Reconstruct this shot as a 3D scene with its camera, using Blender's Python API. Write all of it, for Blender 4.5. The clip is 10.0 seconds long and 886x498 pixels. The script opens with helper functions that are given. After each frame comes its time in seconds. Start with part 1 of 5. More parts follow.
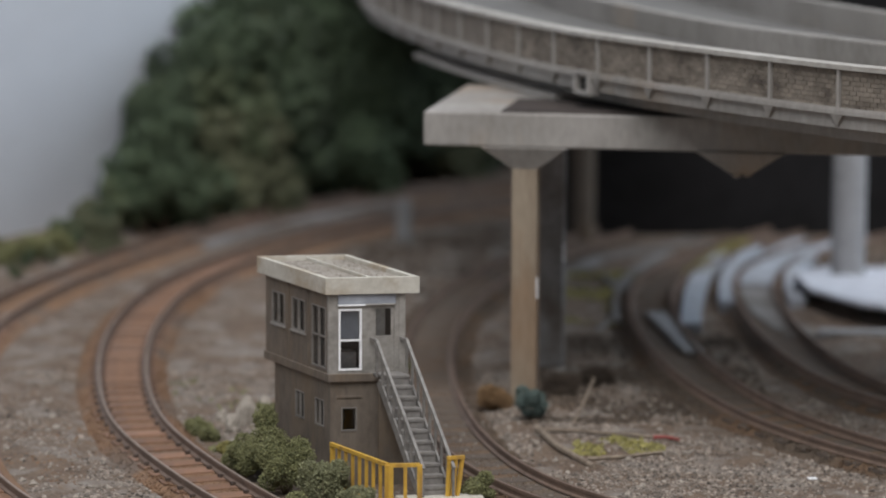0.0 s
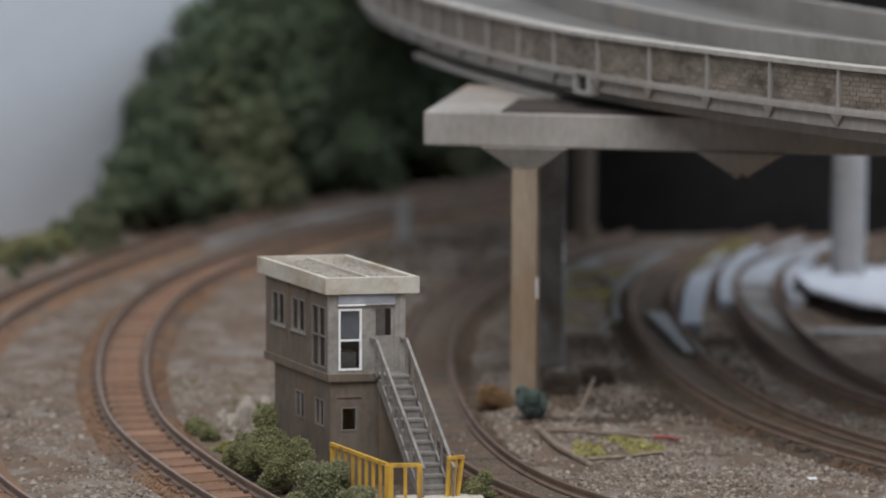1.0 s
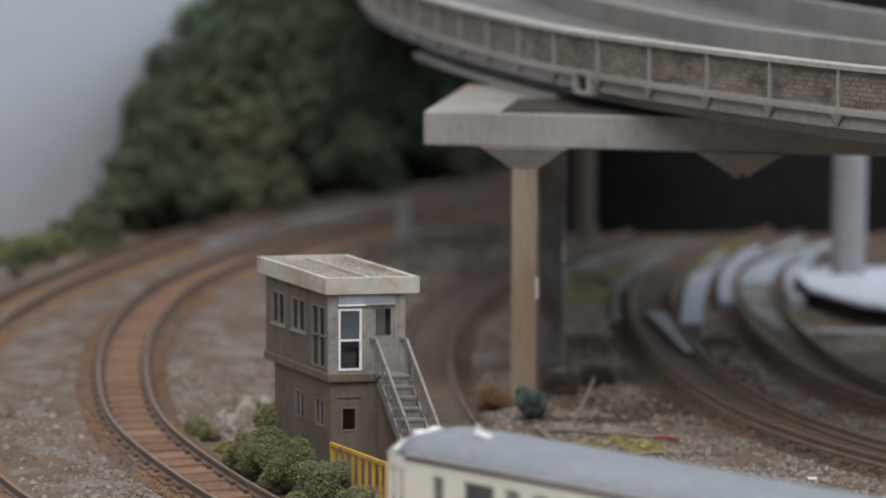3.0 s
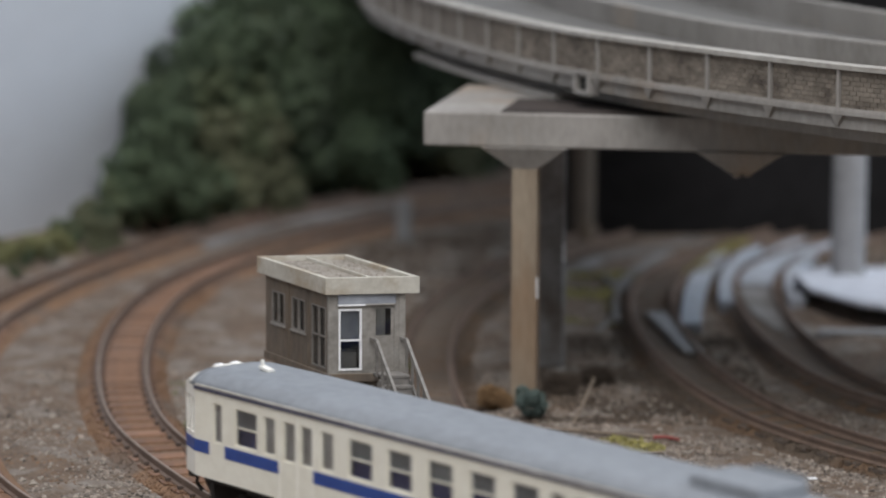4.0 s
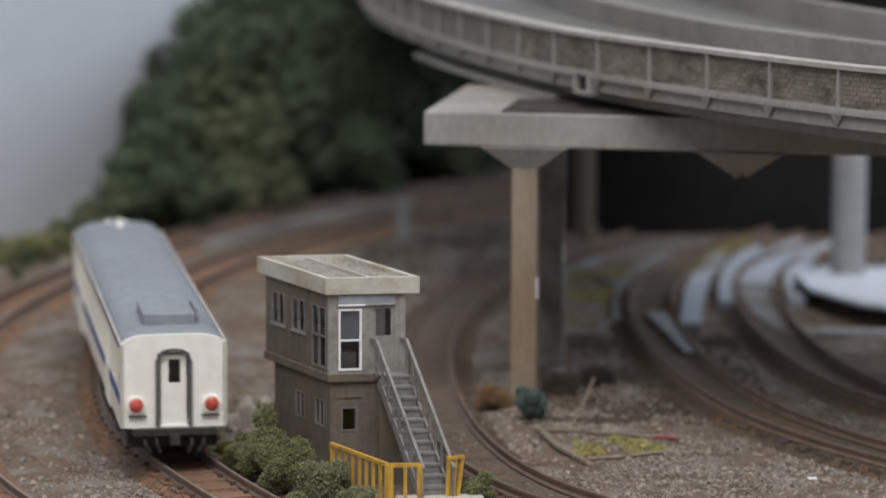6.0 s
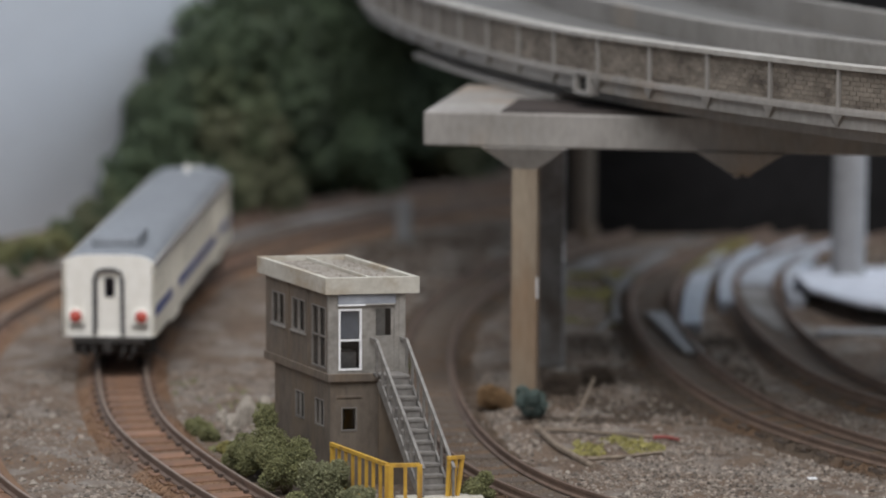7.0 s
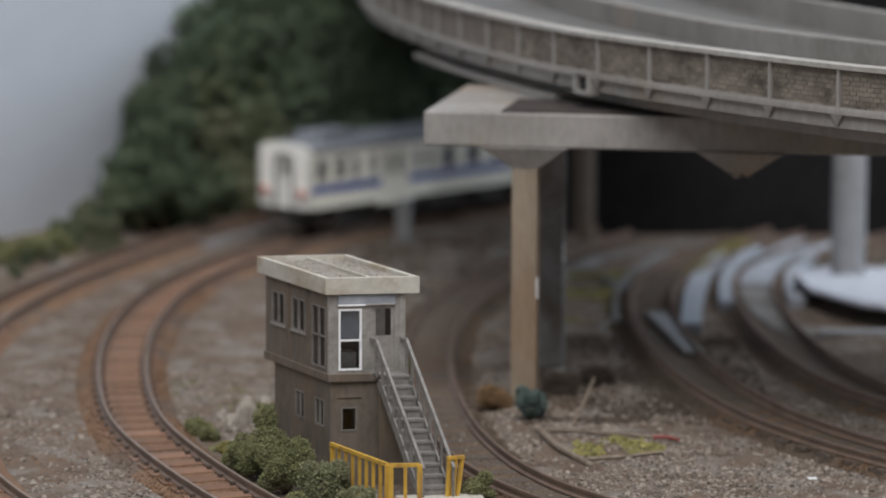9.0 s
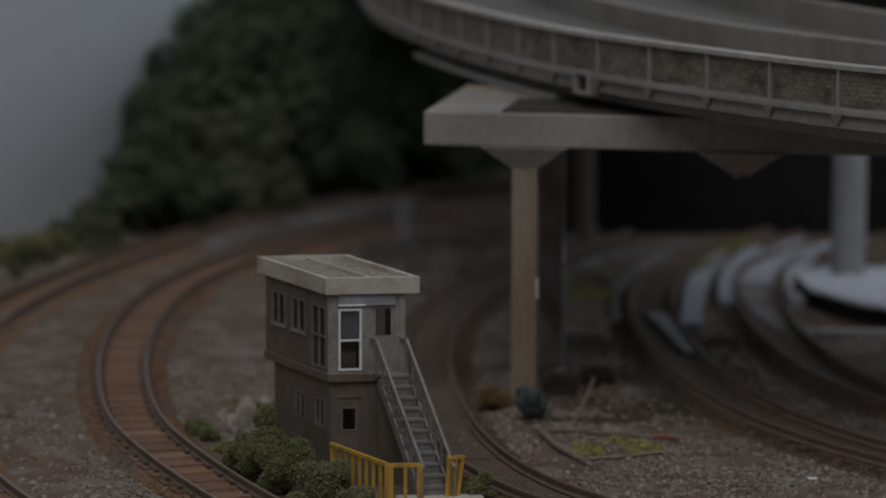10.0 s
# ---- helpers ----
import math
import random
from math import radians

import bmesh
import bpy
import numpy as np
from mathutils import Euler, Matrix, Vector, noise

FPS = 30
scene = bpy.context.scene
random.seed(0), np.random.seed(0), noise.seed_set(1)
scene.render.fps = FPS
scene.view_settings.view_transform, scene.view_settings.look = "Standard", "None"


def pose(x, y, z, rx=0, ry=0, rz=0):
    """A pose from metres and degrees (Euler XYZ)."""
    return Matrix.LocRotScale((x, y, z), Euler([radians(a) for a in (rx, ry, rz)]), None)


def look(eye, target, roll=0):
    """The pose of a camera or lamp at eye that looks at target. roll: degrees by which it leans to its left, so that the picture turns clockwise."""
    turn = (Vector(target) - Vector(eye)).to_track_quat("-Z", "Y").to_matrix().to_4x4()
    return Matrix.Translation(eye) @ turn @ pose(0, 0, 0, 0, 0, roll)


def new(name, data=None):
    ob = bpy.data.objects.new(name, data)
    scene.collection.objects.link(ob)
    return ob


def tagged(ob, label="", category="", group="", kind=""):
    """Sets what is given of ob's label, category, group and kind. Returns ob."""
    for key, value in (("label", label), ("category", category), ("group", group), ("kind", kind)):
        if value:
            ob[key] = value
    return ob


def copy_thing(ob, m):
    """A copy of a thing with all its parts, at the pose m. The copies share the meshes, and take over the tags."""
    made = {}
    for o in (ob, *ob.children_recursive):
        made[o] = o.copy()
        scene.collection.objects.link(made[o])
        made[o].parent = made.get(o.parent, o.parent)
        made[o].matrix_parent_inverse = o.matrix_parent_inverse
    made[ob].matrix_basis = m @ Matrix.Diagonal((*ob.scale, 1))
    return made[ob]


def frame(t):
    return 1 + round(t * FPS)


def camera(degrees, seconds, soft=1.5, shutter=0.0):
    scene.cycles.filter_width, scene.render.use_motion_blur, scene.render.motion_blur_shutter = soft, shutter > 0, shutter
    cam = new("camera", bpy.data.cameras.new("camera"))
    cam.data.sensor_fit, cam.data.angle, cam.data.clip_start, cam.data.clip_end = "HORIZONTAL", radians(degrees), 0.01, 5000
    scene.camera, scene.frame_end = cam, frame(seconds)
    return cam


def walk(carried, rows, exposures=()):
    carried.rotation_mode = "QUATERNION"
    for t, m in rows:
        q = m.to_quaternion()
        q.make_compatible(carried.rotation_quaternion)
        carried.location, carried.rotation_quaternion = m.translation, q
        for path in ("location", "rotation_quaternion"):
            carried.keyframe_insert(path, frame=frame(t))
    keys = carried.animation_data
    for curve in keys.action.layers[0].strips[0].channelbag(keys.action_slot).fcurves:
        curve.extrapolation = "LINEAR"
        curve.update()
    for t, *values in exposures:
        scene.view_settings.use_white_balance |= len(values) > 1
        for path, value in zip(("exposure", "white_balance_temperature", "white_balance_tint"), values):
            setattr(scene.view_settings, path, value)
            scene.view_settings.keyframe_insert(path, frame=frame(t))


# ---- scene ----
# ---- camera, walk and exposure ----
# A model railway at N scale (9 mm gauge); lengths below are in millimetres unless a line says otherwise.
MM = 0.001
cam = camera(14.70, 10.0, soft=1.9, shutter=0.5)
EYE = pose(0, 0, 0.1293, 90 - 8.59, -0.24, 0)
cam.data.dof.use_dof = True
cam.data.dof.focus_distance = 0.592
cam.data.dof.aperture_fstop = 19.0
walk(cam, [(0.0, EYE), (10.0, EYE)],
     exposures=[(0.0, -0.10), (9.2, -0.14), (9.5, -0.42), (9.7, -0.75), (10.0, -1.66)])

# ---- world and lamps ----
world = bpy.data.worlds.new("room_air")
world.use_nodes = True
world.node_tree.nodes["Background"].inputs[0].default_value = (0.75, 0.82, 1.0, 1)
world.node_tree.nodes["Background"].inputs[1].default_value = 0.03
scene.world = world


def area_lamp(name, eye, target, sx, sy, watts, colour):
    lamp = bpy.data.lights.new(name, "AREA")
    lamp.shape, lamp.size, lamp.size_y, lamp.energy, lamp.color = "RECTANGLE", sx, sy, watts, colour
    ob = new(name, lamp)
    ob.matrix_basis = look(eye, target)
    return ob


area_lamp("ceiling_lamp", (0.12, 0.0, 1.42), (0.0, 0.6, 0.0), 1.2, 0.6, 24, (0.99, 0.97, 0.98))
area_lamp("window_daylight", (-0.4, -0.75, 1.3), (0.0, 0.6, 0.0), 1.0, 0.4, 10, (0.95, 0.98, 1.0))
area_lamp("side_window_daylight", (1.85, 0.75, 1.05), (0.05, 0.8, 0.0), 0.8, 0.7, 16.5, (0.76, 0.88, 1.0))

# ---- materials ----


def material(name, base, dark=None, rough=0.8, metal=0.0, grain=900.0, blotch=90.0, bump=0.15, mix=0.6, third=None, third_at=0.62,
             third_scale=30.0, stretch=(1, 1, 1), per_piece=0.0, third_soft=0.1, per_object=0.0):
    """A surface with colour variation at two scales, an optional third stain colour and fine relief. Scales are per metre."""
    m = bpy.data.materials.new(name)
    m.use_nodes = True
    nt = m.node_tree
    b = nt.nodes["Principled BSDF"]
    co = nt.nodes.new("ShaderNodeTexCoord")
    mp = nt.nodes.new("ShaderNodeMapping")
    mp.inputs["Scale"].default_value = stretch
    nt.links.new(co.outputs["Object"], mp.inputs["Vector"])

    def tex(scale, detail=4.0):
        n = nt.nodes.new("ShaderNodeTexNoise")
        n.inputs["Scale"].default_value, n.inputs["Detail"].default_value = scale, detail
        n.inputs["Roughness"].default_value = 0.62
        nt.links.new(mp.outputs[0], n.inputs["Vector"])
        return n

    def ramp(src, lo, hi):
        r = nt.nodes.new("ShaderNodeMapRange")
        r.inputs["From Min"].default_value, r.inputs["From Max"].default_value = lo, hi
        nt.links.new(src, r.inputs["Value"])
        return r.outputs[0]

    def blend(fac, a, c, kind="MIX"):
        n = nt.nodes.new("ShaderNodeMix")
        n.data_type, n.blend_type = "RGBA", kind
        if isinstance(fac, float):
            n.inputs[0].default_value = fac
        else:
            nt.links.new(fac, n.inputs[0])
        for sock, v in ((n.inputs[6], a), (n.inputs[7], c)):
            if isinstance(v, tuple):
                sock.default_value = (*v, 1)
            else:
                nt.links.new(v, sock)
        return n.outputs[2]

    dark = dark or tuple(0.7 * c for c in base)
    big, fine = tex(blotch), tex(grain, 6.0)
    colour = blend(ramp(big.outputs["Fac"], 0.38, 0.62), base, dark)
    fine_c = blend(ramp(fine.outputs["Fac"], 0.35, 0.65), tuple(min(1.0, 1.18 * c) for c in base), tuple(0.8 * c for c in dark))
    colour = blend(1.0 - mix, colour, fine_c)
    if third:
        st = tex(third_scale, 5.0)
        colour = blend(ramp(st.outputs["Fac"], third_at - third_soft, third_at + third_soft), colour, third)
    if per_piece:
        info = nt.nodes.new("ShaderNodeNewGeometry")
        colour = blend(per_piece, colour, blend(info.outputs["Random Per Island"], tuple(0.45 * c for c in dark), tuple(min(1.0, 1.7 * c) for c in base)))
    if per_object:
        whole = nt.nodes.new("ShaderNodeObjectInfo")
        colour = blend(per_object, colour, blend(whole.outputs["Random"], tuple(0.35 * c for c in dark), tuple(min(1.0, 1.8 * c) for c in base)))
    nt.links.new(colour, b.inputs["Base Color"])
    rr = nt.nodes.new("ShaderNodeMapRange")
    rr.inputs["To Min"].default_value, rr.inputs["To Max"].default_value = max(0.03, rough - 0.1), min(1.0, rough + 0.1)
    nt.links.new(big.outputs["Fac"], rr.inputs["Value"])
    nt.links.new(rr.outputs[0], b.inputs["Roughness"])
    b.inputs["Metallic"].default_value = metal
    if bump:
        bp = nt.nodes.new("ShaderNodeBump")
        bp.inputs["Strength"].default_value, bp.inputs["Distance"].default_value = bump, 0.0004
        nt.links.new(fine.outputs["Fac"], bp.inputs["Height"])
        nt.links.new(bp.outputs[0], b.inputs["Normal"])
    return m


def glass_material(name, tint, rough=0.03):
    m = bpy.data.materials.new(name)
    m.use_nodes = True
    b = m.node_tree.nodes["Principled BSDF"]
    b.inputs["Base Color"].default_value = (*tint, 1)
    b.inputs["Roughness"].default_value = rough
    b.inputs["Transmission Weight"].default_value = 1.0
    b.inputs["IOR"].default_value = 1.45
    return m


M_GROUND = material("earth_and_gravel", (0.195, 0.14, 0.10), (0.09, 0.062, 0.046), 0.95, grain=1500, blotch=170, bump=1.0, mix=0.45,
                    third=(0.25, 0.225, 0.20), third_at=0.58, third_scale=110)
M_BALLAST = material("rusty_ballast", (0.255, 0.15, 0.086), (0.15, 0.088, 0.055), 0.95, grain=1300, blotch=110, bump=0.9, mix=0.5,
                     third=(0.15, 0.12, 0.10), third_at=0.6, third_scale=40)
M_BALLAST_GREY = material("brown_grey_ballast", (0.155, 0.117, 0.086), (0.085, 0.063, 0.047), 0.95, grain=1300, blotch=110, bump=0.9, mix=0.5,
                          third=(0.19, 0.11, 0.06), third_at=0.58, third_scale=30)
M_STONE = material("gravel_stones", (0.265, 0.225, 0.19), (0.075, 0.06, 0.05), 0.9, grain=1500, blotch=60, bump=0.3, mix=0.6, per_piece=0.75)
M_SLEEPER = material("red_brown_sleepers", (0.225, 0.135, 0.095), (0.155, 0.09, 0.062), 0.85, grain=1600, blotch=160, bump=0.4, mix=0.5,
                     third=(0.29, 0.15, 0.08), third_at=0.6, third_scale=120, per_object=0.3)
M_SLEEPER_GREY = material("grey_brown_sleepers", (0.135, 0.105, 0.085), (0.085, 0.068, 0.055), 0.9, grain=1600, blotch=160, bump=0.3, mix=0.5)
M_RAIL = material("rusty_rail_sides", (0.19, 0.13, 0.10), (0.12, 0.085, 0.066), 0.6, grain=1500, blotch=150, bump=0.1)
M_CLIP = material("dark_rail_clips", (0.085, 0.058, 0.045), (0.05, 0.036, 0.028), 0.8, grain=1500, blotch=200, bump=0.1)
M_RAILTOP = material("worn_rail_head", (0.33, 0.265, 0.22), (0.22, 0.165, 0.13), 0.5, 0.35, grain=1500, blotch=160, bump=0.05)
M_CONCRETE = material("weathered_concrete", (0.34, 0.32, 0.30), (0.24, 0.225, 0.205), 0.85, grain=700, blotch=50, bump=0.12, mix=0.7,
                      third=(0.36, 0.27, 0.19), third_at=0.66, third_scale=28, stretch=(1, 1, 0.45))
M_PIER = material("rust_streaked_concrete", (0.31, 0.255, 0.19), (0.225, 0.172, 0.122), 0.85, grain=800, blotch=70, bump=0.12, mix=0.65,
                  third=(0.25, 0.15, 0.082), third_at=0.6, third_scale=60, stretch=(1, 1, 0.25))
M_FASCIA = material("stained_parapet_panels", (0.235, 0.205, 0.172), (0.14, 0.118, 0.098), 0.85, grain=900, blotch=120, bump=0.2, mix=0.5,
                    third=(0.10, 0.085, 0.07), third_at=0.68, third_scale=170, stretch=(1, 1, 1.8))
M_BLOCKS = material("stained_block_courses", (0.25, 0.215, 0.178), (0.16, 0.135, 0.11), 0.9, grain=900, blotch=130, bump=0.2, mix=0.55,
                    third=(0.075, 0.06, 0.05), third_at=0.6, third_scale=130, stretch=(1, 1, 1.6), per_piece=0.22)
M_COPING = material("coping_concrete", (0.44, 0.42, 0.39), (0.33, 0.31, 0.28), 0.8, grain=500, blotch=60, bump=0.08)
M_DUST = material("grey_dust", (0.27, 0.265, 0.265), (0.17, 0.165, 0.16), 0.9, grain=900, blotch=90, bump=0.3,
                  third=(0.12, 0.10, 0.085), third_at=0.55, third_scale=60)
# Dark soil, also used to colour shade onto bushes and far ground.
M_SOIL = material("dark_soil_and_shade", (0.10, 0.075, 0.055), (0.05, 0.037, 0.028), 0.95, grain=1300, blotch=120, bump=0.5, per_piece=0.4)
# Colour of the painted pane reflection and of the cloudy fascia strip.
M_GLAZE = material("grey_blue_glaze", (0.34, 0.36, 0.40), (0.24, 0.255, 0.29), 0.6, grain=300, blotch=160, bump=0.02)
M_PALE = material("pale_concrete", (0.29, 0.29, 0.297), (0.22, 0.22, 0.226), 0.8, grain=500, blotch=40, bump=0.08)
M_ROAD = material("grey_road_surface", (0.165, 0.162, 0.155), (0.12, 0.117, 0.112), 0.9, grain=1500, blotch=40, bump=0.1)
M_PLASTER = material("bare_blue_white_plaster", (0.44, 0.48, 0.54), (0.31, 0.34, 0.39), 0.8, grain=300, blotch=30, bump=0.1,
                     third=(0.26, 0.245, 0.235), third_at=0.62, third_scale=70)
M_SHEET = material("white_plaster_sheet", (0.57, 0.60, 0.67), (0.46, 0.49, 0.56), 0.8, grain=300, blotch=40, bump=0.08)
# Stains are weathering; the low base also holds the side walls' shade.
M_TOWER = material("weathered_shaded_render", (0.158, 0.128, 0.102), (0.10, 0.079, 0.062), 0.8, grain=900, blotch=130, bump=0.12, mix=0.6,
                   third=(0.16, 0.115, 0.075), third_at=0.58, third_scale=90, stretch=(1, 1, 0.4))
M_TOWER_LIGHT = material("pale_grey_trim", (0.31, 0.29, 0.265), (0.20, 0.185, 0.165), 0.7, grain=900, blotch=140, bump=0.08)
M_ROOF_CREAM = material("cream_roof_rim", (0.54, 0.515, 0.455), (0.44, 0.405, 0.345), 0.75, grain=700, blotch=120, bump=0.08, mix=0.7,
                        third=(0.34, 0.26, 0.17), third_at=0.6, third_scale=110)
M_ROOF_GRAVEL = material("dusty_roof_felt", (0.40, 0.365, 0.32), (0.22, 0.19, 0.16), 0.95, grain=1600, blotch=220, bump=0.8, mix=0.5)
M_STAIR = material("grey_plastic_stairs", (0.235, 0.22, 0.205), (0.15, 0.14, 0.13), 0.6, grain=900, blotch=250, bump=0.1)
M_FRAME_DULL = material("dull_window_frame", (0.22, 0.20, 0.18), (0.15, 0.135, 0.12), 0.6, grain=700, blotch=150, bump=0.03)
M_INSIDE = material("beige_coach_interior", (0.60, 0.57, 0.52), (0.50, 0.47, 0.43), 0.7, grain=300, blotch=60, bump=0.02)
M_WHITE = material("white_window_paint", (0.90, 0.90, 0.92), (0.82, 0.82, 0.84), 0.3, grain=700, blotch=150, bump=0.03)
M_DARK = material("dark_interior", (0.035, 0.033, 0.032), (0.02, 0.019, 0.018), 0.8, grain=500, blotch=100, bump=0.05)
# Near-black for the added boards that stand in for deep shade.
M_BLACK = material("shade_black", (0.019, 0.018, 0.019), (0.012, 0.012, 0.012), 0.95, grain=300, blotch=20, bump=0.05)
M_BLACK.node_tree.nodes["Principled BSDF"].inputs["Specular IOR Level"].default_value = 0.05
M_YELLOW = material("yellow_fence_paint", (0.62, 0.38, 0.055), (0.46, 0.26, 0.045), 0.5, grain=900, blotch=300, bump=0.06,
                    third=(0.24, 0.14, 0.06), third_at=0.6, third_scale=330, stretch=(1, 1, 0.4))
M_RECESS = material("dark_brown_board", (0.06, 0.046, 0.04), (0.035, 0.027, 0.024), 0.9, grain=900, blotch=150, bump=0.2)
M_EMBLEM = material("faded_red_emblem", (0.27, 0.14, 0.22), (0.20, 0.11, 0.2), 0.5, grain=500, blotch=200, bump=0.0)
M_GLASS = glass_material("window_glass", (0.86, 0.88, 0.90))
M_TRAIN = material("ivory_coach_paint", (0.90, 0.865, 0.765), (0.85, 0.81, 0.70), 0.42, grain=400, blotch=40, bump=0.01, mix=0.8)
M_TRAIN_END = material("ivory_end_paint", (0.92, 0.895, 0.83), (0.88, 0.85, 0.78), 0.42, grain=400, blotch=50, bump=0.01, mix=0.8)
M_BLUE = material("blue_stripe_paint", (0.035, 0.085, 0.33), (0.028, 0.065, 0.27), 0.4, grain=400, blotch=60, bump=0.01)
M_TRAINROOF = material("grey_roof_paint", (0.25, 0.268, 0.295), (0.215, 0.232, 0.256), 0.55, grain=500, blotch=40, bump=0.03)
M_UNDER = material("dark_underframe", (0.045, 0.04, 0.037), (0.025, 0.022, 0.02), 0.7, grain=700, blotch=150, bump=0.1)
M_GUTTER = material("dark_gutter_paint", (0.07, 0.07, 0.115), (0.05, 0.05, 0.085), 0.5, grain=400, blotch=60, bump=0.01)
M_PANE_BACK = material("grey_blue_pane_reflection", (0.32, 0.33, 0.33), (0.20, 0.205, 0.215), 0.8, grain=200, blotch=90, bump=0.02)
M_HOOD = material("grey_gangway_paint", (0.13, 0.13, 0.135), (0.09, 0.09, 0.092), 0.6, grain=500, blotch=80, bump=0.02)
M_WHEEL = material("wheel_steel", (0.20, 0.18, 0.16), (0.11, 0.10, 0.09), 0.45, 0.7, grain=700, blotch=150, bump=0.03)
M_RED = material("red_tail_lens", (0.55, 0.10, 0.075), (0.42, 0.07, 0.05), 0.25, grain=500, blotch=200, bump=0.0)
M_SEAT = material("blue_seat_cloth", (0.06, 0.075, 0.22), (0.045, 0.055, 0.15), 0.9, grain=900, blotch=200, bump=0.1)
M_LEAF = [material("leaf_" + n, a, b, 0.75, grain=800, blotch=45, bump=0.1, per_piece=0.46, per_object=0.24 if n in ("deep_green", "mid_green", "muted_green") else 0.0) for n, a, b in (
    ("deep_green", (0.082, 0.115, 0.062), (0.034, 0.05, 0.03)), ("mid_green", (0.125, 0.15, 0.08), (0.052, 0.068, 0.038)),
    ("olive", (0.205, 0.205, 0.09), (0.075, 0.08, 0.036)), ("grey_green", (0.225, 0.225, 0.12), (0.09, 0.095, 0.052)),
    ("teal", (0.115, 0.155, 0.14), (0.05, 0.075, 0.068)), ("rust_orange", (0.25, 0.15, 0.07), (0.13, 0.08, 0.04)),
    ("muted_green", (0.142, 0.15, 0.085), (0.062, 0.068, 0.04)), ("yellow_moss", (0.27, 0.24, 0.075), (0.15, 0.135, 0.05)))]
M_BARK = material("bark", (0.16, 0.11, 0.075), (0.08, 0.055, 0.04), 0.9, grain=900, blotch=200, bump=0.5, stretch=(1, 1, 0.3))
M_TWIG = material("dry_twig", (0.29, 0.235, 0.18), (0.16, 0.125, 0.095), 0.9, grain=900, blotch=200, bump=0.4)
M_REDSTICK = material("red_stick_paint", (0.34, 0.07, 0.065), (0.22, 0.06, 0.05), 0.7, grain=700, blotch=200, bump=0.1)
M_ROCK = material("pale_rock", (0.38, 0.34, 0.29), (0.22, 0.19, 0.16), 0.9, grain=700, blotch=150, bump=0.6)
M_WALL = material("blue_grey_wall_paint", (0.56, 0.585, 0.63), (0.525, 0.55, 0.595), 0.9, grain=60, blotch=6, bump=0.05, mix=0.9,
                  third=(0.52, 0.55, 0.605), third_at=0.62, third_scale=11, stretch=(1, 1, 2.5), third_soft=0.2)
M_CEIL = material("white_ceiling_paint", (0.78, 0.78, 0.77), (0.74, 0.74, 0.73), 0.9, grain=40, blotch=2, bump=0.03)
M_FLOOR = material("brown_floor_boards", (0.25, 0.17, 0.11), (0.18, 0.12, 0.08), 0.6, grain=60, blotch=4, bump=0.05, stretch=(1, 8, 1))
M_WOOD = material("plywood", (0.42, 0.31, 0.20), (0.34, 0.24, 0.15), 0.7, grain=200, blotch=20, bump=0.1, stretch=(1, 6, 1))

# ---- mesh helpers ----


def mesh_object(name, verts, faces, mat, parent=None, label="", smooth=False):
    """One mesh object from vertices in millimetres."""
    me = bpy.data.meshes.new(name)
    me.from_pydata((np.asarray(verts, float) * MM).tolist(), [], faces if isinstance(faces, list) else np.asarray(faces).tolist())
    me.materials.append(mat)
    if smooth:
        me.shade_smooth()
    me.update()
    ob = new(name, me)
    ob.parent = parent
    if label:
        tagged(ob, label)
    return ob


def part(name, bm, mat, parent=None, label="", smooth=False):
    """Links a bmesh in millimetres as one mesh object under a thing or a part."""
    bmesh.ops.recalc_face_normals(bm, faces=bm.faces)
    bm.transform(Matrix.Scale(MM, 4))
    me = bpy.data.meshes.new(name)
    bm.to_mesh(me)
    bm.free()
    me.materials.append(mat)
    if smooth:
        me.shade_smooth()
    ob = new(name, me)
    ob.parent = parent
    if label:
        tagged(ob, label)
    return ob


def thing(name, m, label, category, group="", kind=""):
    """An Empty at a thing's base; m is a pose in metres."""
    ob = new(name)
    ob.empty_display_size = 0.005
    ob.matrix_basis = m
    return tagged(ob, label, category, group, kind)


def at(x, y, z, rz=0.0, rx=0.0, ry=0.0):
    return pose(x * MM, y * MM, z * MM, rx, ry, rz)


def box(bm, x0, x1, y0, y1, z0, z1, bevel=0.0, m=None):
    r = bmesh.ops.create_cube(bm, size=1.0)
    t = Matrix.Translation(((x0 + x1) / 2, (y0 + y1) / 2, (z0 + z1) / 2)) @ Matrix.Diagonal((abs(x1 - x0), abs(y1 - y0), abs(z1 - z0), 1))
    bmesh.ops.transform(bm, matrix=t if m is None else m @ t, verts=r["verts"])
    if bevel:
        es = list({e for v in r["verts"] for e in v.link_edges})
        bmesh.ops.bevel(bm, geom=es, offset=bevel, segments=2, affect="EDGES", profile=0.5)
    return bm


def rod(bm, a, b, ra, rb=None, n=8):
    a, b = Vector(a), Vector(b)
    r = bmesh.ops.create_cone(bm, cap_ends=True, segments=n, radius1=ra, radius2=ra if rb is None else rb, depth=(b - a).length)
    q = (b - a).to_track_quat("Z", "Y").to_matrix().to_4x4()
    bmesh.ops.transform(bm, matrix=Matrix.Translation((a + b) / 2) @ q, verts=r["verts"])
    return bm


def bar(bm, a, b, w, h):
    """A square bar from a to b."""
    a, b = Vector(a), Vector(b)
    d = b - a
    q = d.to_track_quat("X", "Z").to_matrix().to_4x4()
    return box(bm, 0, d.length, -w / 2, w / 2, -h / 2, h / 2, 0.0, Matrix.Translation(a) @ q)


